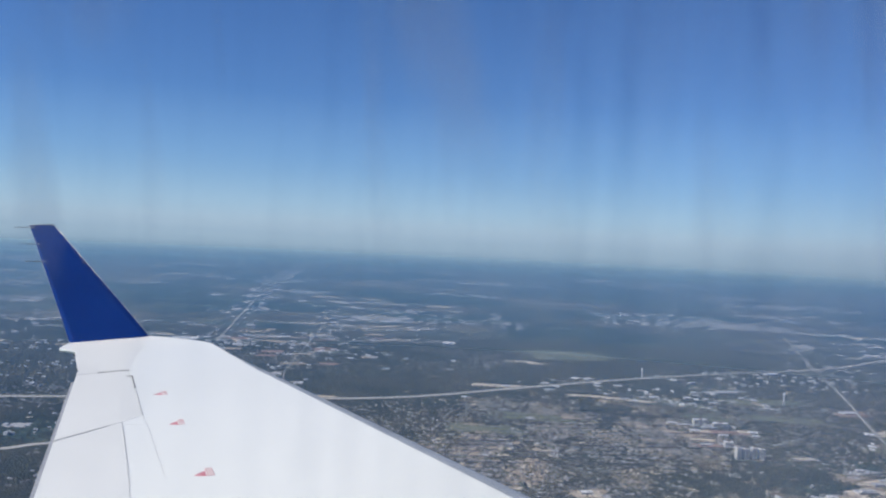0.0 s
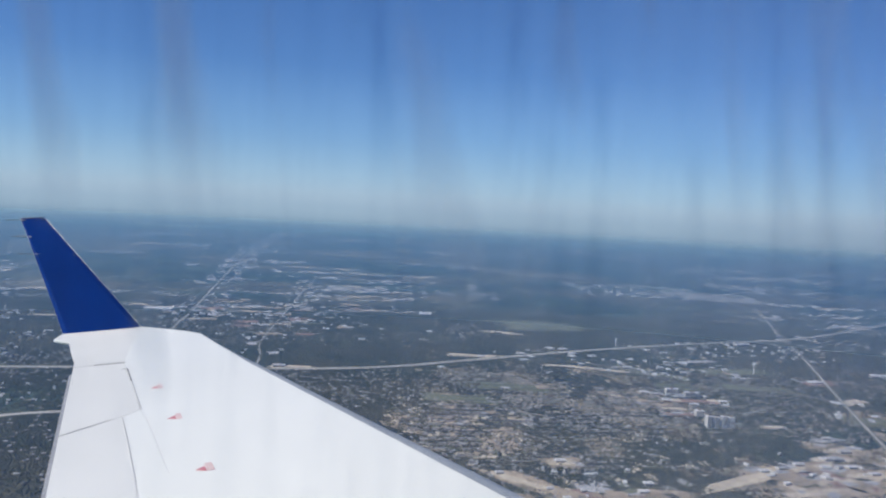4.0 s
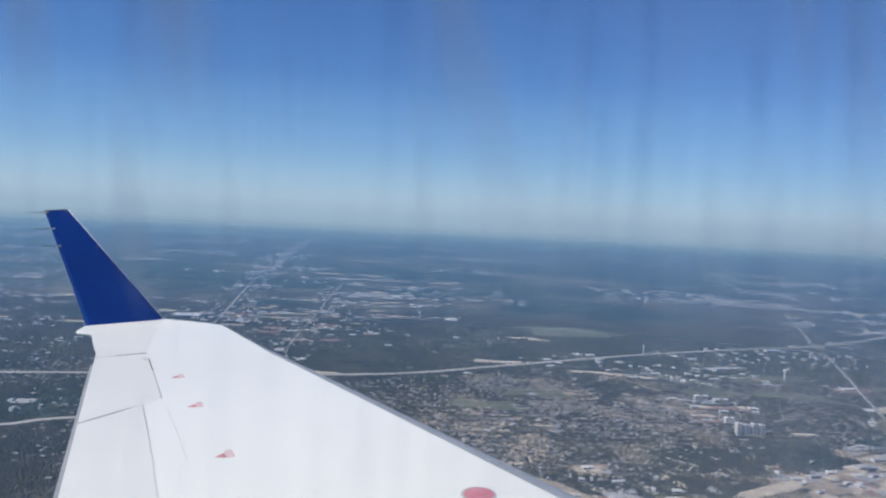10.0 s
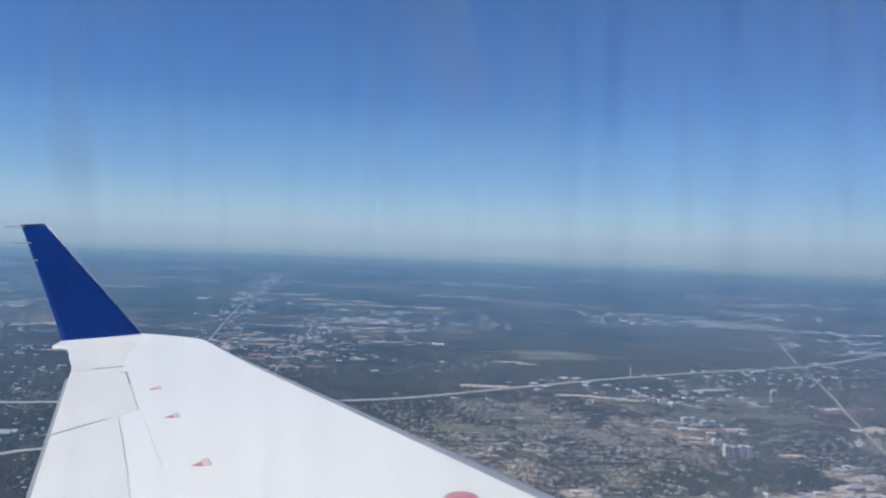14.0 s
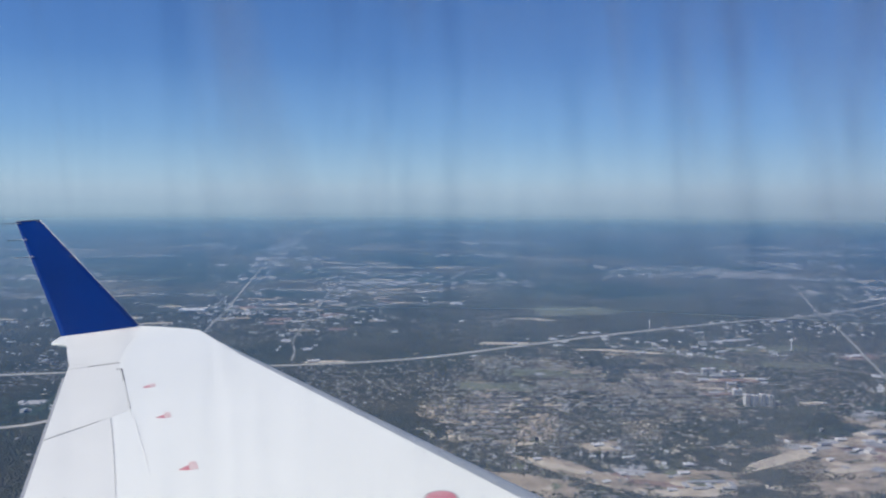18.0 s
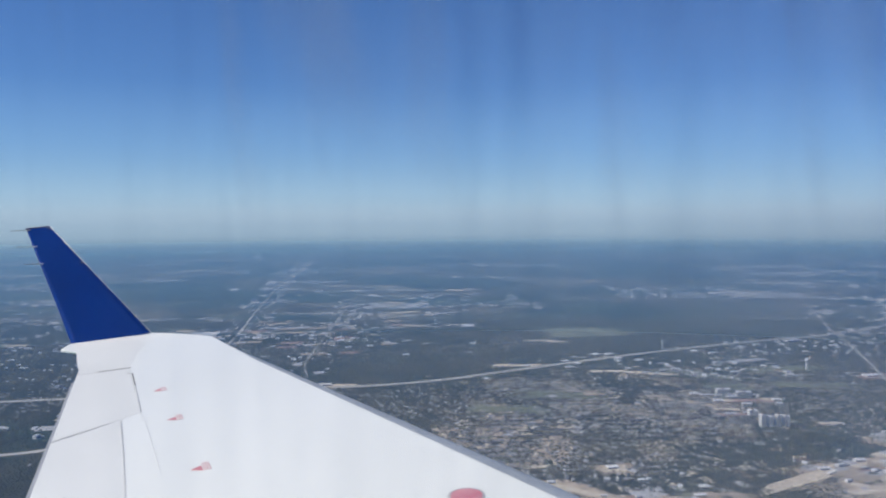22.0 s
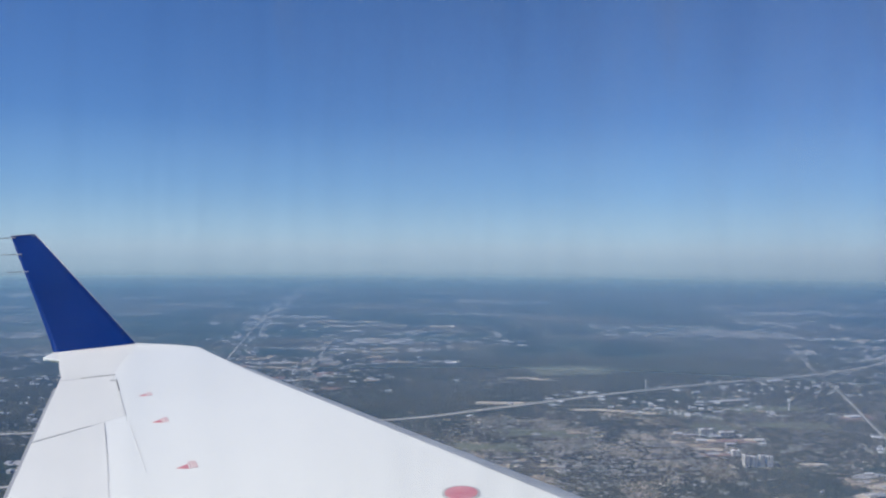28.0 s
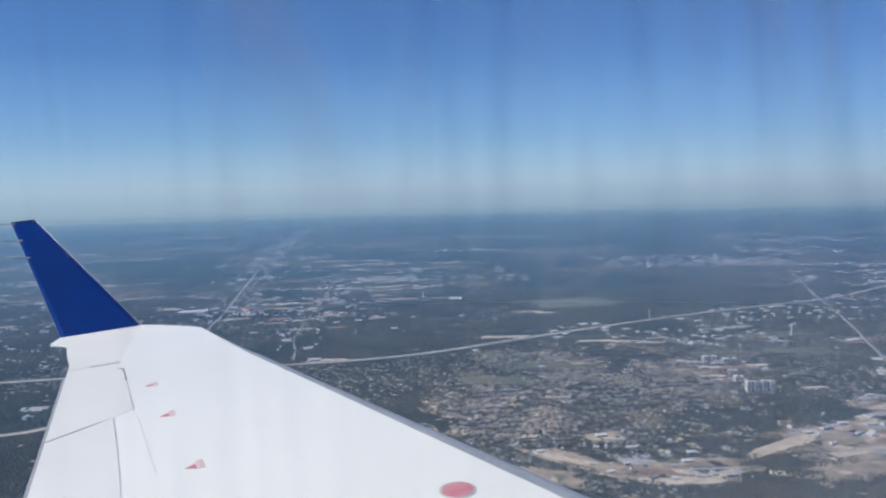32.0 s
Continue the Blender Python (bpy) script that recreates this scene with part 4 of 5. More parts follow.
def lower_skin():
    bm = bmesh.new()
    rows = []
    for a in range(17):
        y = ROOT + (TIP - ROOT) * a / 16
        row = []
        for b in range(13):
            u = 0.02 + 0.95 * b / 12
            x = along_chord(y, u)
            row.append(bm.verts.new((x, y, skin(x, y) - 0.02 - thickness(u) * (lead(y) - trail(y)) * 0.22)))
        rows.append(row)
    for a in range(16):
        for b in range(12):
            bm.faces.new((rows[a][b], rows[a][b + 1], rows[a + 1][b + 1], rows[a + 1][b]))
    return bm


# the underside's shadowed tone is put in as a grey base colour
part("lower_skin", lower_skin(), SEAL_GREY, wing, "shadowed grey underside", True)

# the two edges of the tip, from the last rib out to the foot of the winglet: x, y, rise over the skin
TIP_LEAD = [(along_chord(6.6135, NOSE), 6.6135, 0), (lead(6.95) - 0.06, 6.95, 0), (lead(7.30) - 0.03, 7.30, 0), (lead(7.53) - 0.008, 7.53, 0), (lead(7.655), 7.655, 0.0), (-2.22, 7.745, 0.004), (-2.45, 7.815, 0.012), (-2.72, 7.86, 0.026)]
TIP_TRAIL = [(trail(6.6135), 6.6135, 0), (-3.075, 6.80, 0), (-3.155, 7.00, 0), (-3.225, 7.19, 0), (-3.262, 7.29, 0), (-3.30, 7.335, 0), (-3.45, 7.405, 0.0), (-3.428, 7.625, 0.008)]


def edge_at(table, s):
    k = min(int(s * (len(table) - 1)), len(table) - 2)
    return Vector(table[k]).lerp(Vector(table[k + 1]), s * (len(table) - 1) - k)


CREASE = (0.723, 0.62, 0.52, 0.44, 0.0)      # where the rear of the tip begins, across it


def crease_at(s):
    k = min(int(s * 4), 3)
    return CREASE[k] + (CREASE[k + 1] - CREASE[k]) * (s * 4 - k)


def tip_part(rear, ns, nu):
    """The tip skin ahead of its crease, or behind it."""
    bm = bmesh.new()
    up, dn = [], []
    for a in range(ns + 1):
        s = 0.995 * a / ns
        p, q = edge_at(TIP_LEAD, s), edge_at(TIP_TRAIL, s)
        u0, u1 = (crease_at(s), 1.0) if rear else (0.0, crease_at(s))
        ru, rd = [], []
        for b in range(nu + 1):
            u = u0 + (u1 - u0) * b / nu
            m = p.lerp(q, u)
            z = skin(m.x, m.y) + m.z
            ru.append(bm.verts.new((m.x, m.y, z)))
            rd.append(bm.verts.new((m.x, m.y, z - 0.06 * min(1.0, min(u, 1 - u) * 8 + 0.2))))
        up.append(ru)
        dn.append(rd)
    for a in range(ns):
        for b in range(nu):
            bm.faces.new((up[a][b], up[a + 1][b], up[a + 1][b + 1], up[a][b + 1]))
            bm.faces.new((dn[a][b], dn[a][b + 1], dn[a + 1][b + 1], dn[a + 1][b]))
        bm.faces.new((up[a][0], dn[a][0], dn[a + 1][0], up[a + 1][0]))
        bm.faces.new((up[a][nu], up[a + 1][nu], dn[a + 1][nu], dn[a][nu]))
    for b in range(nu):
        bm.faces.new((up[0][b], up[0][b + 1], dn[0][b + 1], dn[0][b]))
        bm.faces.new((up[ns][b], dn[ns][b], dn[ns][b + 1], up[ns][b + 1]))
    return bm


part("tip_panel", tip_part(False, 28, 10), WHITE_PAINT, wing)
part("tip_fairing", tip_part(True, 28, 12), SHADED_WHITE, wing, "white tip toned grey for shade behind the spar")


def root_fillet():
    """The bright curved fillet along the foot of the winglet, widening to the rear."""
    outer = [(-2.72, 7.862, 0.034), (-2.90, 7.805, 0.028), (-3.08, 7.745, 0.022), (-3.26, 7.685, 0.017), (-3.428, 7.628, 0.014), (-3.452, 7.408, 0.006)]
    inner = [(-2.725, 7.835, 0.016), (-2.88, 7.757, 0.009), (-3.03, 7.672, 0.003), (-3.16, 7.577, -0.001), (-3.245, 7.465, -0.002), (-3.29, 7.345, -0.002)]
    bm = bmesh.new()
    rows = []
    for k in range(21):
        o, p = edge_at(outer, k / 20), edge_at(inner, k / 20)
        row = []
        for b in range(6):
            g = b / 5
            m = p.lerp(o, g)
            row.append(bm.verts.new((m.x, m.y, skin(m.x, m.y) + p.z + (o.z - p.z) * g * g + 0.002)))
        rows.append(row + [bm.verts.new((q.x, q.y, skin(q.x, q.y) - 0.02)) for q in (o, p)])
    for a, b in zip(rows, rows[1:]):
        for k in range(8):
            bm.faces.new((a[k], a[(k + 1) % 8], b[(k + 1) % 8], b[k]))
    bm.faces.new(rows[0])
    bm.faces.new(rows[-1][::-1])
    return bm


part("root_fillet", root_fillet(), WHITE_PAINT, wing, "bright white fillet at the foot of the winglet")


def leading_edge():
    bm = bmesh.new()
    rows = []
    for k in range(31):
        y = ROOT + (7.62 - ROOT) * k / 30
        taper = min(1.0, max(0.06, (7.66 - y) / 0.8))
        c = NOSE * (lead(min(y, TIP)) - trail(min(y, TIP))) * taper
        xb = along_chord(y, NOSE) if y < TIP else lead(y) - c - 0.004 
        row = []
        for k in range(9):
            a = math.pi / 2 - k * math.pi / 8
            x = xb + (c + 0.018 * taper) * math.cos(a)
            row.append(bm.verts.new((x, y, skin(xb, y) - 0.045 + 0.045 * math.sin(a) + INCIDENCE * (x - xb))))
        rows.append(row)
    for a in range(len(rows) - 1):
        for k in range(8):
            bm.faces.new((rows[a][k], rows[a + 1][k], rows[a + 1][k + 1], rows[a][k + 1]))
    return bm


part("leading_edge", leading_edge(), BARE_METAL, wing, "dull grey metal leading edge", True)


def strip(points, width, lift, dash=None):
    """Sealant or a drawn line on the skin between plan points."""
    bm = bmesh.new()
    for (xa, ya), (xb, yb) in zip(points, points[1:]):
        n = dash or 1
        for k in range(n):
            t0, t1 = k / n, (k + (0.8 if dash else 1.0)) / n
            p, q = Vector((xa + (xb - xa) * t0, ya + (yb - ya) * t0)), Vector((xa + (xb - xa) * t1, ya + (yb - ya) * t1))
            d = (q - p).normalized()
            s = Vector((-d.y, d.x)) * width / 2
            top = [(r.x, r.y, skin(r.x, r.y) + lift) for r in (p - s, q - s, q + s, p + s)]
            v = [bm.verts.new(c) for c in top] + [bm.verts.new((c[0], c[1], c[2] - lift - 0.001)) for c in top]
            for f in ((0, 1, 2, 3), (0, 4, 5, 1), (1, 5, 6, 2), (2, 6, 7, 3), (3, 7, 4, 0)):
                bm.faces.new([v[i] for i in f])
    return bm


part("seam", strip([(-2.80, 6.515), (-2.545, 6.605)], 0.012, 0.003), GAP_DARK, wing)
part("seam", strip([(-2.96, 6.455), (-2.81, 6.512)], 0.007, 0.003), FAINT_GREY, wing)
part("seam", strip([(-2.475, 6.41), (-2.335, 6.02)], 0.011, 0.003, 3), GAP_DARK, wing)
part("seam", strip([(-2.33, 6.005), (-2.079, 5.308)], 0.007, 0.003, 6), SEAL_GREY, wing)
part("seam", strip([(-2.015, 5.165), (-1.615, 4.102)], 0.0035, 0.002, 17), FAINT_GREY, wing)
part("seam", strip([(-2.10, 4.925), (-1.764, 3.884), (-0.90, 1.2)], 0.0035, 0.002), FAINT_GREY, wing)
part("seam", strip([(along_chord(y, FLAP_HINGE), y) for y in (5.16, 4.8, 4.45)], 0.0055, 0.003), SEAL_GREY, wing)
part("seam", strip([(along_chord(y, FLAP_HINGE), y) for y in (4.44, 4.0)], 0.0035, 0.002, 7), FAINT_GREY, wing)
part("seam", strip([(-2.52, 6.394), (-2.475, 6.405)], 0.008, 0.003), GAP_DARK, wing)
part("seam", strip([(-2.53, 4.79), (-2.25, 5.11)], 0.008, 0.003), SEAL_GREY, wing)


def trailing_strip():
    """The grey wedge behind the aileron and the flap."""
    bm = bmesh.new()
    rows = []
    for k in range(13):
        y = ROOT + (6.28 - ROOT) * k / 12
        x = trail(y) + 0.004
        w = 0.032 + 0.008 * (1 - k / 12)
        rows.append([bm.verts.new(c) for c in ((x, y, skin(x, y) - 0.006), (x - w, y, skin(x - w, y) - 0.02), (x - w, y, skin(x - w, y) - 0.026), (x, y, skin(x, y) - 0.03))])
    for p, q in zip(rows, rows[1:]):
        for k in range(4):
            bm.faces.new((p[k], p[(k + 1) % 4], q[(k + 1) % 4], q[k]))
    bm.faces.new(rows[0])
    bm.faces.new(rows[-1][::-1])
    return bm


part("trailing_edge", trailing_strip(), EDGE_GREY, wing, "grey metal trailing edge strip")


def marker(x, y, size):
    """A faded red arrow and block of lettering, drawn as bars, set along the sweep of the wing."""
    along_wing, across = Vector((-0.36, 0.93)), Vector((0.93, 0.36))
    o = Vector((x, y))

    def spot(a, b):
        q = o + along_wing * a * size + across * b * size
        return (q.x, q.y)

    top = part("warning_marking", strip([spot(-0.09, 0.024), spot(0.095, 0.024)], 0.062 * size, 0.002), MARK_PALE, wing, "faded red stencil")
    for k in range(3):
        part("bar", strip([spot(-0.08, 0.002 + 0.022 * k), spot(0.09, 0.002 + 0.022 * k)], 0.005 * size, 0.004, 3 + k % 2), MARK_RED, top)
    bm = bmesh.new()
    pts = [spot(-0.03, -0.105), spot(-0.08, -0.014), spot(0.03, -0.014)]
    a = [bm.verts.new((px, py, skin(px, py) + 0.003)) for px, py in pts]
    b = [bm.verts.new((px, py, skin(px, py) - 0.001)) for px, py in pts]
    bm.faces.new(a)
    for k in range(3):
        bm.faces.new((a[k], b[k], b[(k + 1) % 3], a[(k + 1) % 3]))
    part("arrow", bm, RED_PAINT, top)


marker(-2.085, 5.888, 0.62)
marker(-1.785, 5.158, 0.68)
marker(-1.395, 4.205, 0.74)


def disc(x, y, r, lift, mat, label):
    bm = bmesh.new()
    a = [bm.verts.new((x + r * math.cos(k * math.tau / 32), y + r * math.sin(k * math.tau / 32), skin(x + r * math.cos(k * math.tau / 32), y + r * math.sin(k * math.tau / 32)) + lift)) for k in range(32)]
    b = [bm.verts.new((q.co.x, q.co.y, q.co.z - lift - 0.001)) for q in a]
    bm.faces.new(a)
    for k in range(32):
        bm.faces.new((a[k], b[k], b[(k + 1) % 32], a[(k + 1) % 32]))
    return part("round_marking", bm, mat, wing, label)


disc(0.145, 3.547, 0.103, 0.003, SEAL_GREY, "grey ring round the red disc")
disc(0.145, 3.547, 0.087, 0.005, RED_PAINT, "round red disc painted on the skin")

BASE_T, BASE_L = Vector((-3.428, 7.625, -1.108)), Vector((-2.72, 7.86, -1.037))
TOP_T, TOP_L = Vector((-4.145, 8.324, 0.043)), Vector((-3.899, 8.338, 0.064))


def winglet():
    """The swept blade that rises from the tip, thickest ahead, with a rounded root."""
    bm = bmesh.new()
    base_t, base_l, top_t, top_l = BASE_T, BASE_L, TOP_T, TOP_L
    rows = []
    n, m = 16, 12
    for a in range(n + 1):
        t = a / n
        tr, le = base_t.lerp(top_t, t), base_l.lerp(top_l, t)
        curve = -0.025 * (1 - t) ** 8
        front, back = [], []
        for b in range(m + 1):
            u = b / m
            p = le.lerp(tr, u)
            h = thickness(u) * (le - tr).length * 0.32
            fl = 0.02 * math.sin(math.pi * u) * (1 - t)
            front.append(bm.verts.new((p.x, p.y + curve - h + fl, p.z)))
            back.append(bm.verts.new((p.x, p.y + curve + h * 0.6 + 0.006, p.z)))
        rows.append((front, back))
    for a in range(n):
        for b in range(m):
            f, g = rows[a][0], rows[a + 1][0]
            bm.faces.new((f[b], f[b + 1], g[b + 1], g[b]))
            f, g = rows[a][1], rows[a + 1][1]
            bm.faces.new((f[b], g[b], g[b + 1], f[b + 1]))
        bm.faces.new((rows[a][0][0], rows[a + 1][0][0], rows[a + 1][1][0], rows[a][1][0]))
        bm.faces.new((rows[a][0][m], rows[a][1][m], rows[a + 1][1][m], rows[a + 1][0][m]))
    cap = [[bm.verts.new(q.co) for q in side] for side in rows[n]]
    for b in range(m):
        bm.faces.new((cap[0][b], cap[0][b + 1], cap[1][b + 1], cap[1][b]))
    return bm


blade = part("winglet", winglet(), BLUE_PAINT, plane, "deep blue painted swept winglet", True)
for t in (0.985, 0.835, 0.68):
    p = BASE_T.lerp(TOP_T, t)
    bm = bmesh.new()
    rod(bm, p + Vector((0.04, -0.01, 0.0)), p + Vector((-0.17, 0.0, -0.008)), 0.005, 0.003, 6)
    part("static_wick", bm, WICK, blade, "thin dark static wick")
    bm = bmesh.new()
    rod(bm, p + Vector((0.05, -0.014, 0.002)), p + Vector((-0.012, -0.008, 0.0)), 0.005, 0.004, 6)
    part("wick_base", bm, SEAL_GREY, blade, "small pale wick base")
for t in (0.02, 0.65, 0.985):
    p = BASE_L.lerp(TOP_L, t)
    bm = bmesh.new()
    rod(bm, p + Vector((-0.028, -0.024, 0)), p + Vector((-0.028, -0.008, 0)), 0.008, 0.008, 8)
    part("screw", bm, STEEL, blade)

def edge_line(name, a, b, r, mat, label):
    bm = bmesh.new()
    rod(bm, a, b, r, r, 6)
    part(name, bm, mat, blade, label, True)


edge_line("trailing_edge_line", BASE_T + Vector((0, -0.026, 0.003)), TOP_T + Vector((0.002, -0.009, 0)), 0.001, SEAL_GREY, "thin pale trailing edge")
edge_line("leading_edge_line", BASE_L + Vector((0.007, -0.008, 0.007)), TOP_L + Vector((0.007, -0.014, 0)), 0.0022, FAIRING_WHITE, "thin white leading edge")
edge_line("tip_line", TOP_T + Vector((0, -0.009, 0.003)), TOP_L + Vector((0, -0.01, 0.003)), 0.004, EDGE_GREY, "thin dark tip edge")


# ---- the cabin window in front of the camera ----
def smear_film():
    """Dried rain dirt: densest along the middle of a run, thin at its ends, uneven on the way."""
    m = bpy.data.materials.new("dried_dirt_film")
    m.use_nodes = True
    n, l = m.node_tree.nodes, m.node_tree.links
    n.remove(n["Principled BSDF"])
    uv = n.new("ShaderNodeUVMap")
    uv.uv_map = "run"
    axes = n.new("ShaderNodeSeparateXYZ")
    l.new(uv.outputs[0], axes.inputs[0])
    across = ramp(n, l, axes.outputs["X"], [(0.0, (0.0,) * 3), (0.2, (0.28,) * 3), (0.42, (0.95,) * 3), (0.58, (1.0,) * 3), (0.82, (0.3,) * 3), (1.0, (0.0,) * 3)])
    down = ramp(n, l, axes.outputs["Y"], [(0.0, (0.0,) * 3), (0.2, (0.8,) * 3), (0.5, (1.0,) * 3), (0.72, (0.55,) * 3), (1.0, (0.0,) * 3)])
    grain = n.new("ShaderNodeMapping")
    grain.inputs["Scale"].default_value = (22.0, 1.0, 4.0)
    l.new(n.new("ShaderNodeTexCoord").outputs["Object"], grain.inputs["Vector"])
    uneven = ramp(n, l, noise_of(n, l, grain.outputs[0], 1.0, 3.0, 0.55), [(0.32, (0.15,) * 3), (0.62, (1.0,) * 3)])
    amount = multiply(n, l, multiply(n, l, across, down), uneven)
    tone = n.new("ShaderNodeMix")
    tone.data_type = "RGBA"
    l.new(amount, tone.inputs[0])
    tone.inputs[6].default_value, tone.inputs[7].default_value = (1, 1, 1, 1), (0.845, 0.87, 0.895, 1)
    clear = n.new("ShaderNodeBsdfTransparent")
    l.new(tone.outputs[2], clear.inputs[0])
    l.new(clear.outputs[0], n["Material Output"].inputs[0])
    return m


def smears(pane):
    """Runs of dirt down the outer face of the pane, wandering a little: x at the top, top, foot, width, lean."""
    film = smear_film()
    for k, (x, z1, z0, w, lean) in enumerate(((-0.66, 0.80, 0.14, 0.030, 0.05), (-0.31, 0.86, 0.16, 0.034, 0.10), (-0.05, 0.88, 0.14, 0.026, 0.06), (0.055, 0.84, -0.24, 0.036, 0.02),
                                            (0.125, 0.66, -0.26, 0.030, 0.015), (0.31, 0.50, -0.20, 0.032, 0.03), (0.42, 0.86, -0.10, 0.026, 0.08), (0.53, 0.60, -0.14, 0.030, 0.10))):
        verts, faces = [], []
        for q in range(15):
            v = q / 14
            mid = x + lean * v + 0.012 * noise.noise((v * 3.0, k * 5.1, 2.0))
            b = 1.35 * w * (0.7 + 0.5 * v + 0.35 * noise.noise((v * 4.0, k * 3.7, 6.0)))
            verts += [(mid - b, 0.002, z1 + (z0 - z1) * v), (mid + b, 0.002, z1 + (z0 - z1) * v)]
        for q in range(14):
            faces.append((2 * q, 2 * q + 1, 2 * q + 3, 2 * q + 2))
        me = mesh_of("smear", verts, faces, film)
        run = me.uv_layers.new(name="run")
        for loop in me.loops:
            run.data[loop.index].uv = (loop.vertex_index % 2, (loop.vertex_index // 2) / 14)
        ob = part("smear", me, None, pane, "grey run of dried dirt")
        ob.visible_shadow = False


def window_pane():
    m = bpy.data.materials.new("smeared_acrylic")
    m.use_nodes = True
    n, l = m.node_tree.nodes, m.node_tree.links
    n.remove(n["Principled BSDF"])
    at = n.new("ShaderNodeTexCoord").outputs["Object"]
    stretch = n.new("ShaderNodeMapping")
    stretch.inputs["Scale"].default_value = (9.0, 1.0, 1.5)
    lean = n.new("ShaderNodeMapping")
    lean.inputs["Rotation"].default_value = (0.0, 0.13, 0.0)
    l.new(at, lean.inputs["Vector"])
    l.new(lean.outputs[0], stretch.inputs["Vector"])
    smear = noise_of(n, l, stretch.outputs[0], 1.0, 1.6, 0.45)
    height = n.new("ShaderNodeSeparateXYZ")
    l.new(at, height.inputs[0])
    upper = n.new("ShaderNodeMapRange")
    upper.inputs["From Min"].default_value, upper.inputs["From Max"].default_value = -0.16, 0.02
    upper.inputs["To Min"].default_value, upper.inputs["To Max"].default_value = 0.35, 1.0
    l.new(height.outputs["Z"], upper.inputs["Value"])
    apart = n.new("ShaderNodeMath")
    apart.operation, apart.inputs[1].default_value = "SUBTRACT", 0.6
    l.new(smear, apart.inputs[0])
    settled = n.new("ShaderNodeMath")
    settled.operation, settled.inputs[2].default_value = "MULTIPLY_ADD", 0.6
    l.new(apart.outputs[0], settled.inputs[0])
    l.new(upper.outputs[0], settled.inputs[1])
    smear = settled.outputs[0]
    dark = ramp(n, l, smear, [(0.20, (0.88, 0.90, 0.92)), (0.34, (0.97, 0.975, 0.98)), (0.45, (1.0, 1.0, 1.0))])
    fine = n.new("ShaderNodeMapping")
    fine.inputs["Scale"].default_value = (26.0, 1.0, 2.2)
    fine.inputs["Rotation"].default_value = (0.0, 0.05, 0.0)
    l.new(at, fine.inputs["Vector"])
    dark = multiply(n, l, dark, ramp(n, l, noise_of(n, l, fine.outputs[0], 1.0, 3.0, 0.6), [(0.3, (0.975, 0.978, 0.982)), (0.55, (1.0, 1.0, 1.0))]))
    # pane tinted darker to the right, to dim the sky on that side
    side = n.new("ShaderNodeMapRange")
    side.inputs["From Min"].default_value, side.inputs["From Max"].default_value = 0.22, 0.75
    l.new(height.outputs["X"], side.inputs["Value"])
    dark = multiply(n, l, dark, ramp(n, l, side.outputs[0], [(0.0, (1.0, 1.0, 1.0)), (1.0, (0.93, 0.925, 0.94))]))
    clear = n.new("ShaderNodeBsdfTransparent")
    l.new(dark, clear.inputs[0])
    film = n.new("ShaderNodeBsdfTranslucent")
    film.inputs[0].default_value = (0.88, 0.88, 0.85, 1)
    wide = n.new("ShaderNodeMapping")
    wide.inputs["Scale"].default_value = (9.0, 1.0, 0.9)
    l.new(at, wide.inputs["Vector"])
    dust = ramp(n, l, noise_of(n, l, wide.outputs[0], 1.0, 4.0, 0.6), [(0.3, (0.022,) * 3), (0.72, (0.049,) * 3)])
    grime = ramp(n, l, smear, [(0.25, (0.14,) * 3), (0.47, (0.0,) * 3)])
    # dust thickened low and to the right, added there to veil the ground brighter
    settle = n.new("ShaderNodeMapRange")
    settle.inputs["From Min"].default_value, settle.inputs["From Max"].default_value = -0.45, 0.15
    settle.inputs["To Min"].default_value, settle.inputs["To Max"].default_value = 1.6, 0.75
    l.new(height.outputs["Z"], settle.inputs["Value"])
    drift = n.new("ShaderNodeMapRange")
    drift.inputs["From Min"].default_value, drift.inputs["From Max"].default_value = -0.35, 0.45
    drift.inputs["To Min"].default_value, drift.inputs["To Max"].default_value = 0.3, 2.0
    l.new(height.outputs["X"], drift.inputs["Value"])
    low = n.new("ShaderNodeMath")
    low.operation = "MULTIPLY"
    l.new(dust, low.inputs[0])
    l.new(settle.outputs[0], low.inputs[1])
    spread_dust = n.new("ShaderNodeMath")
    spread_dust.operation = "MULTIPLY"
    l.new(low.outputs[0], spread_dust.inputs[0])
    l.new(drift.outputs[0], spread_dust.inputs[1])
    low = spread_dust
    total = n.new("ShaderNodeMath")
    total.operation, total.use_clamp = "ADD", True
    l.new(low.outputs[0], total.inputs[0])
    l.new(grime, total.inputs[1])
    mix = n.new("ShaderNodeMixShader")
    l.new(total.outputs[0], mix.inputs[0])
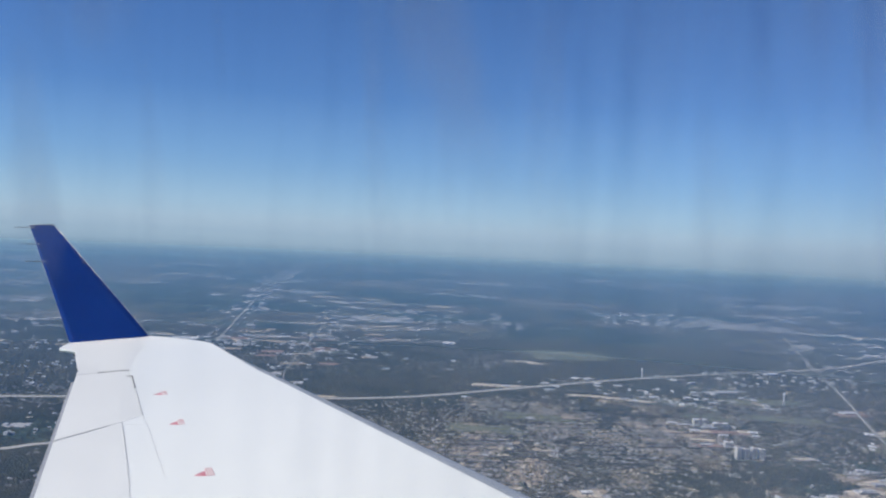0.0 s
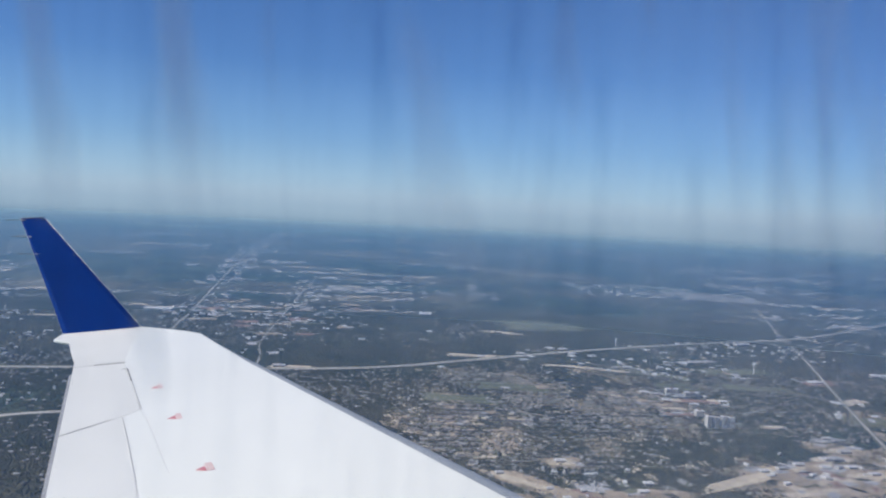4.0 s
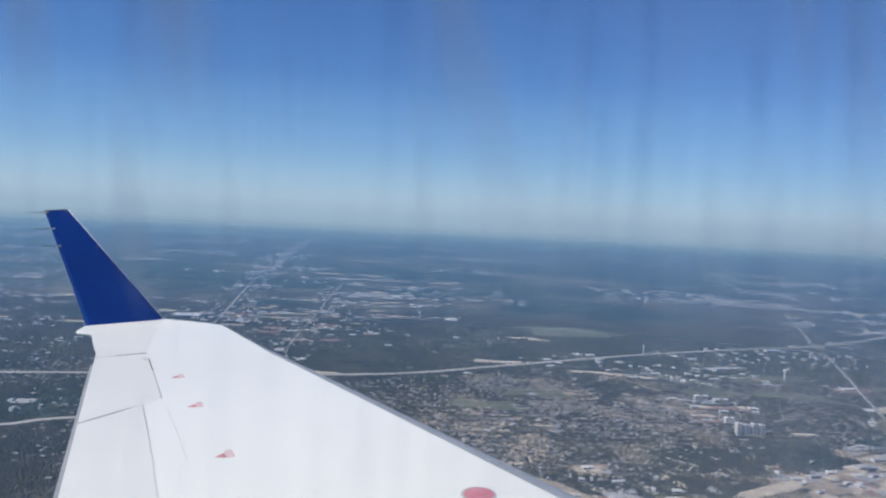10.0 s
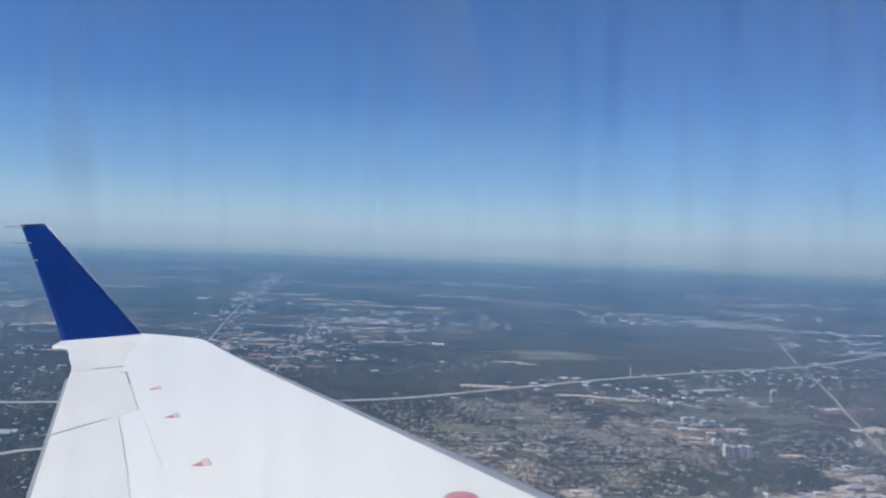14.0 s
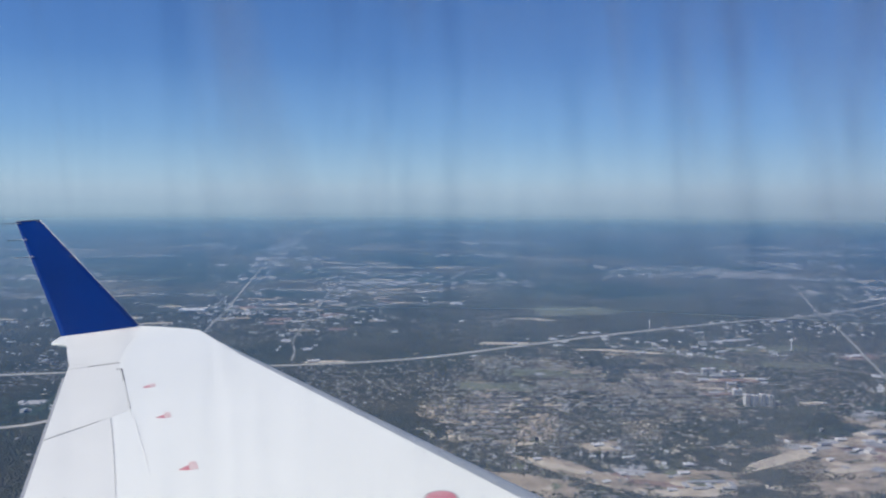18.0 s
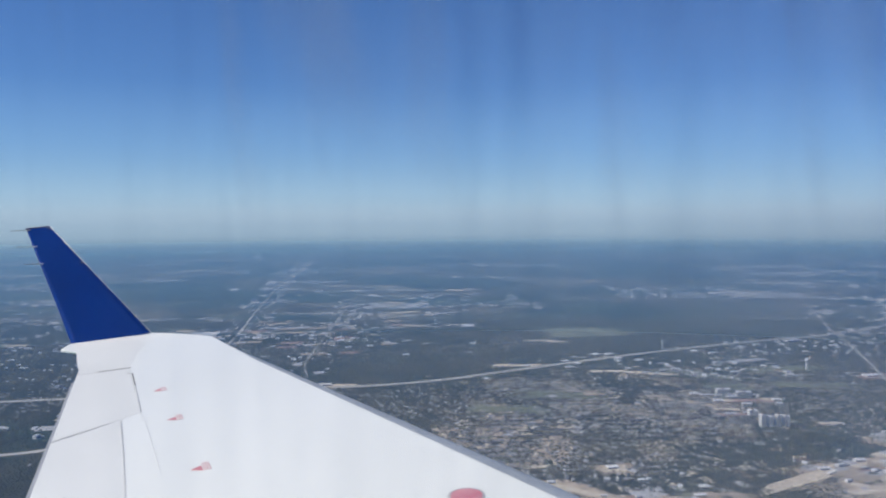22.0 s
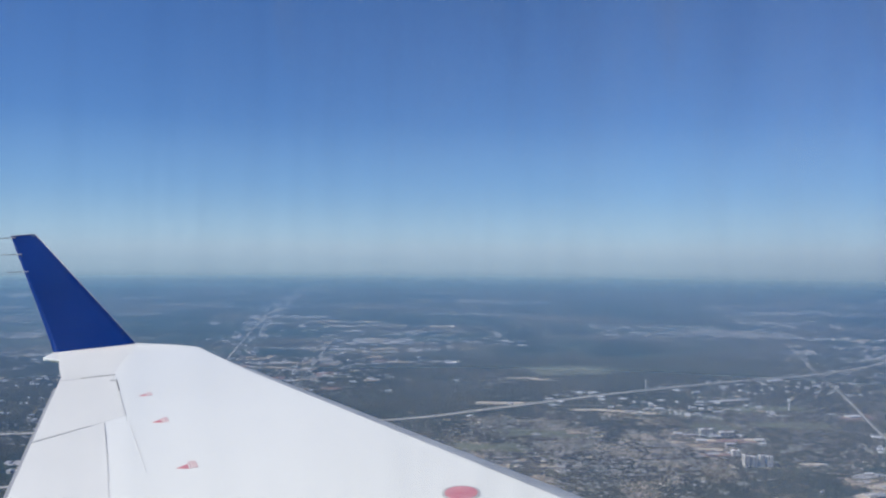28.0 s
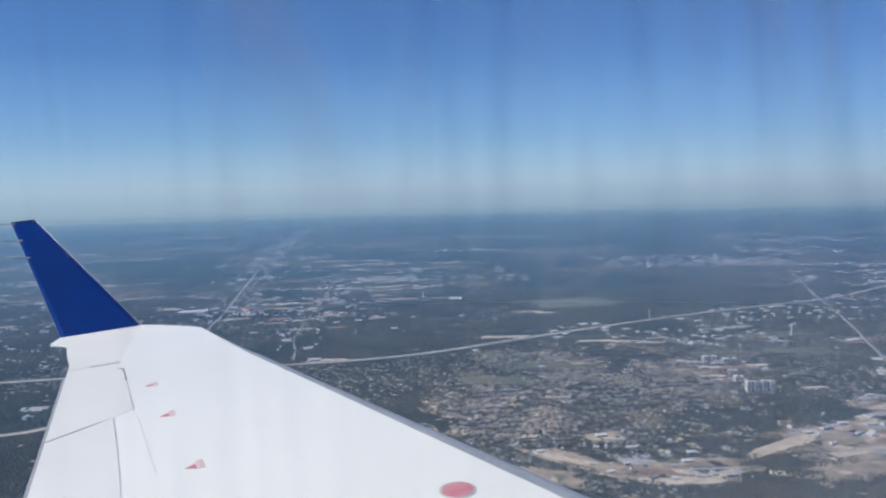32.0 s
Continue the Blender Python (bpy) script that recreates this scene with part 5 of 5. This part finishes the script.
    l.new(clear.outputs[0], mix.inputs[1])
    l.new(film.outputs[0], mix.inputs[2])
    l.new(mix.outputs[0], n["Material Output"].inputs[0])
    bm = bmesh.new()
    box(bm, -1.0, 1.0, -0.003, 0.0, -0.95, 0.95)
    pane = part("cabin_window", bm, m, plane, "streaked and dusty acrylic cabin window")
    pane.location = (-0.25, 0.12, 0.15)
    pane.visible_shadow = False
    smears(pane)
    bm = bmesh.new()
    for x0, x1, z0, z1 in ((-1.06, 1.06, 0.95, 1.01), (-1.06, 1.06, -1.01, -0.95), (-1.06, -1.0, -0.95, 0.95), (1.0, 1.06, -0.95, 0.95)):
        box(bm, x0, x1, -0.03, 0.03, z0, z1)
    part("window_surround", bm, FAIRING_WHITE, pane)


window_pane()


def fuselage():
    """The cabin wall round the camera, one closed tube with the window let into its flat side."""
    section = [(0.15, -1.0), (0.15, -0.8), (0.15, 0.15), (0.15, 1.1), (0.14, 1.2), (0.03, 1.38), (-0.22, 1.55), (-0.67, 1.68), (-1.27, 1.72), (-1.87, 1.68), (-2.32, 1.53), (-2.57, 1.31), (-2.67, 1.05),
               (-2.67, 0.0), (-2.67, -0.95), (-2.55, -1.3), (-2.27, -1.6), (-1.77, -1.85), (-1.27, -1.92), (-0.77, -1.88), (-0.27, -1.72), (0.02, -1.42)]
    xs = [-5.0, -3.5, -2.0, -1.25, -0.25, 0.75, 2.0, 3.5, 5.0]
    bm = bmesh.new()
    rings = [[bm.verts.new((x, y, z)) for y, z in section] for x in xs]
    n = len(section)
    for a in range(len(xs) - 1):
        for b in range(n):
            if b in (1, 2) and xs[a] >= -1.25 and xs[a + 1] <= 0.75:
                continue
            c = (b + 1) % n
            bm.faces.new((rings[a][b], rings[a + 1][b], rings[a + 1][c], rings[a][c]))
    bm.faces.new(rings[0])
    bm.faces.new(rings[-1][::-1])
    body = part("fuselage", bm, FAIRING_WHITE, plane, "plain white cabin wall")
    thick = body.modifiers.new("wall", "SOLIDIFY")
    thick.thickness, thick.offset = 0.03, 0.0


fuselage()
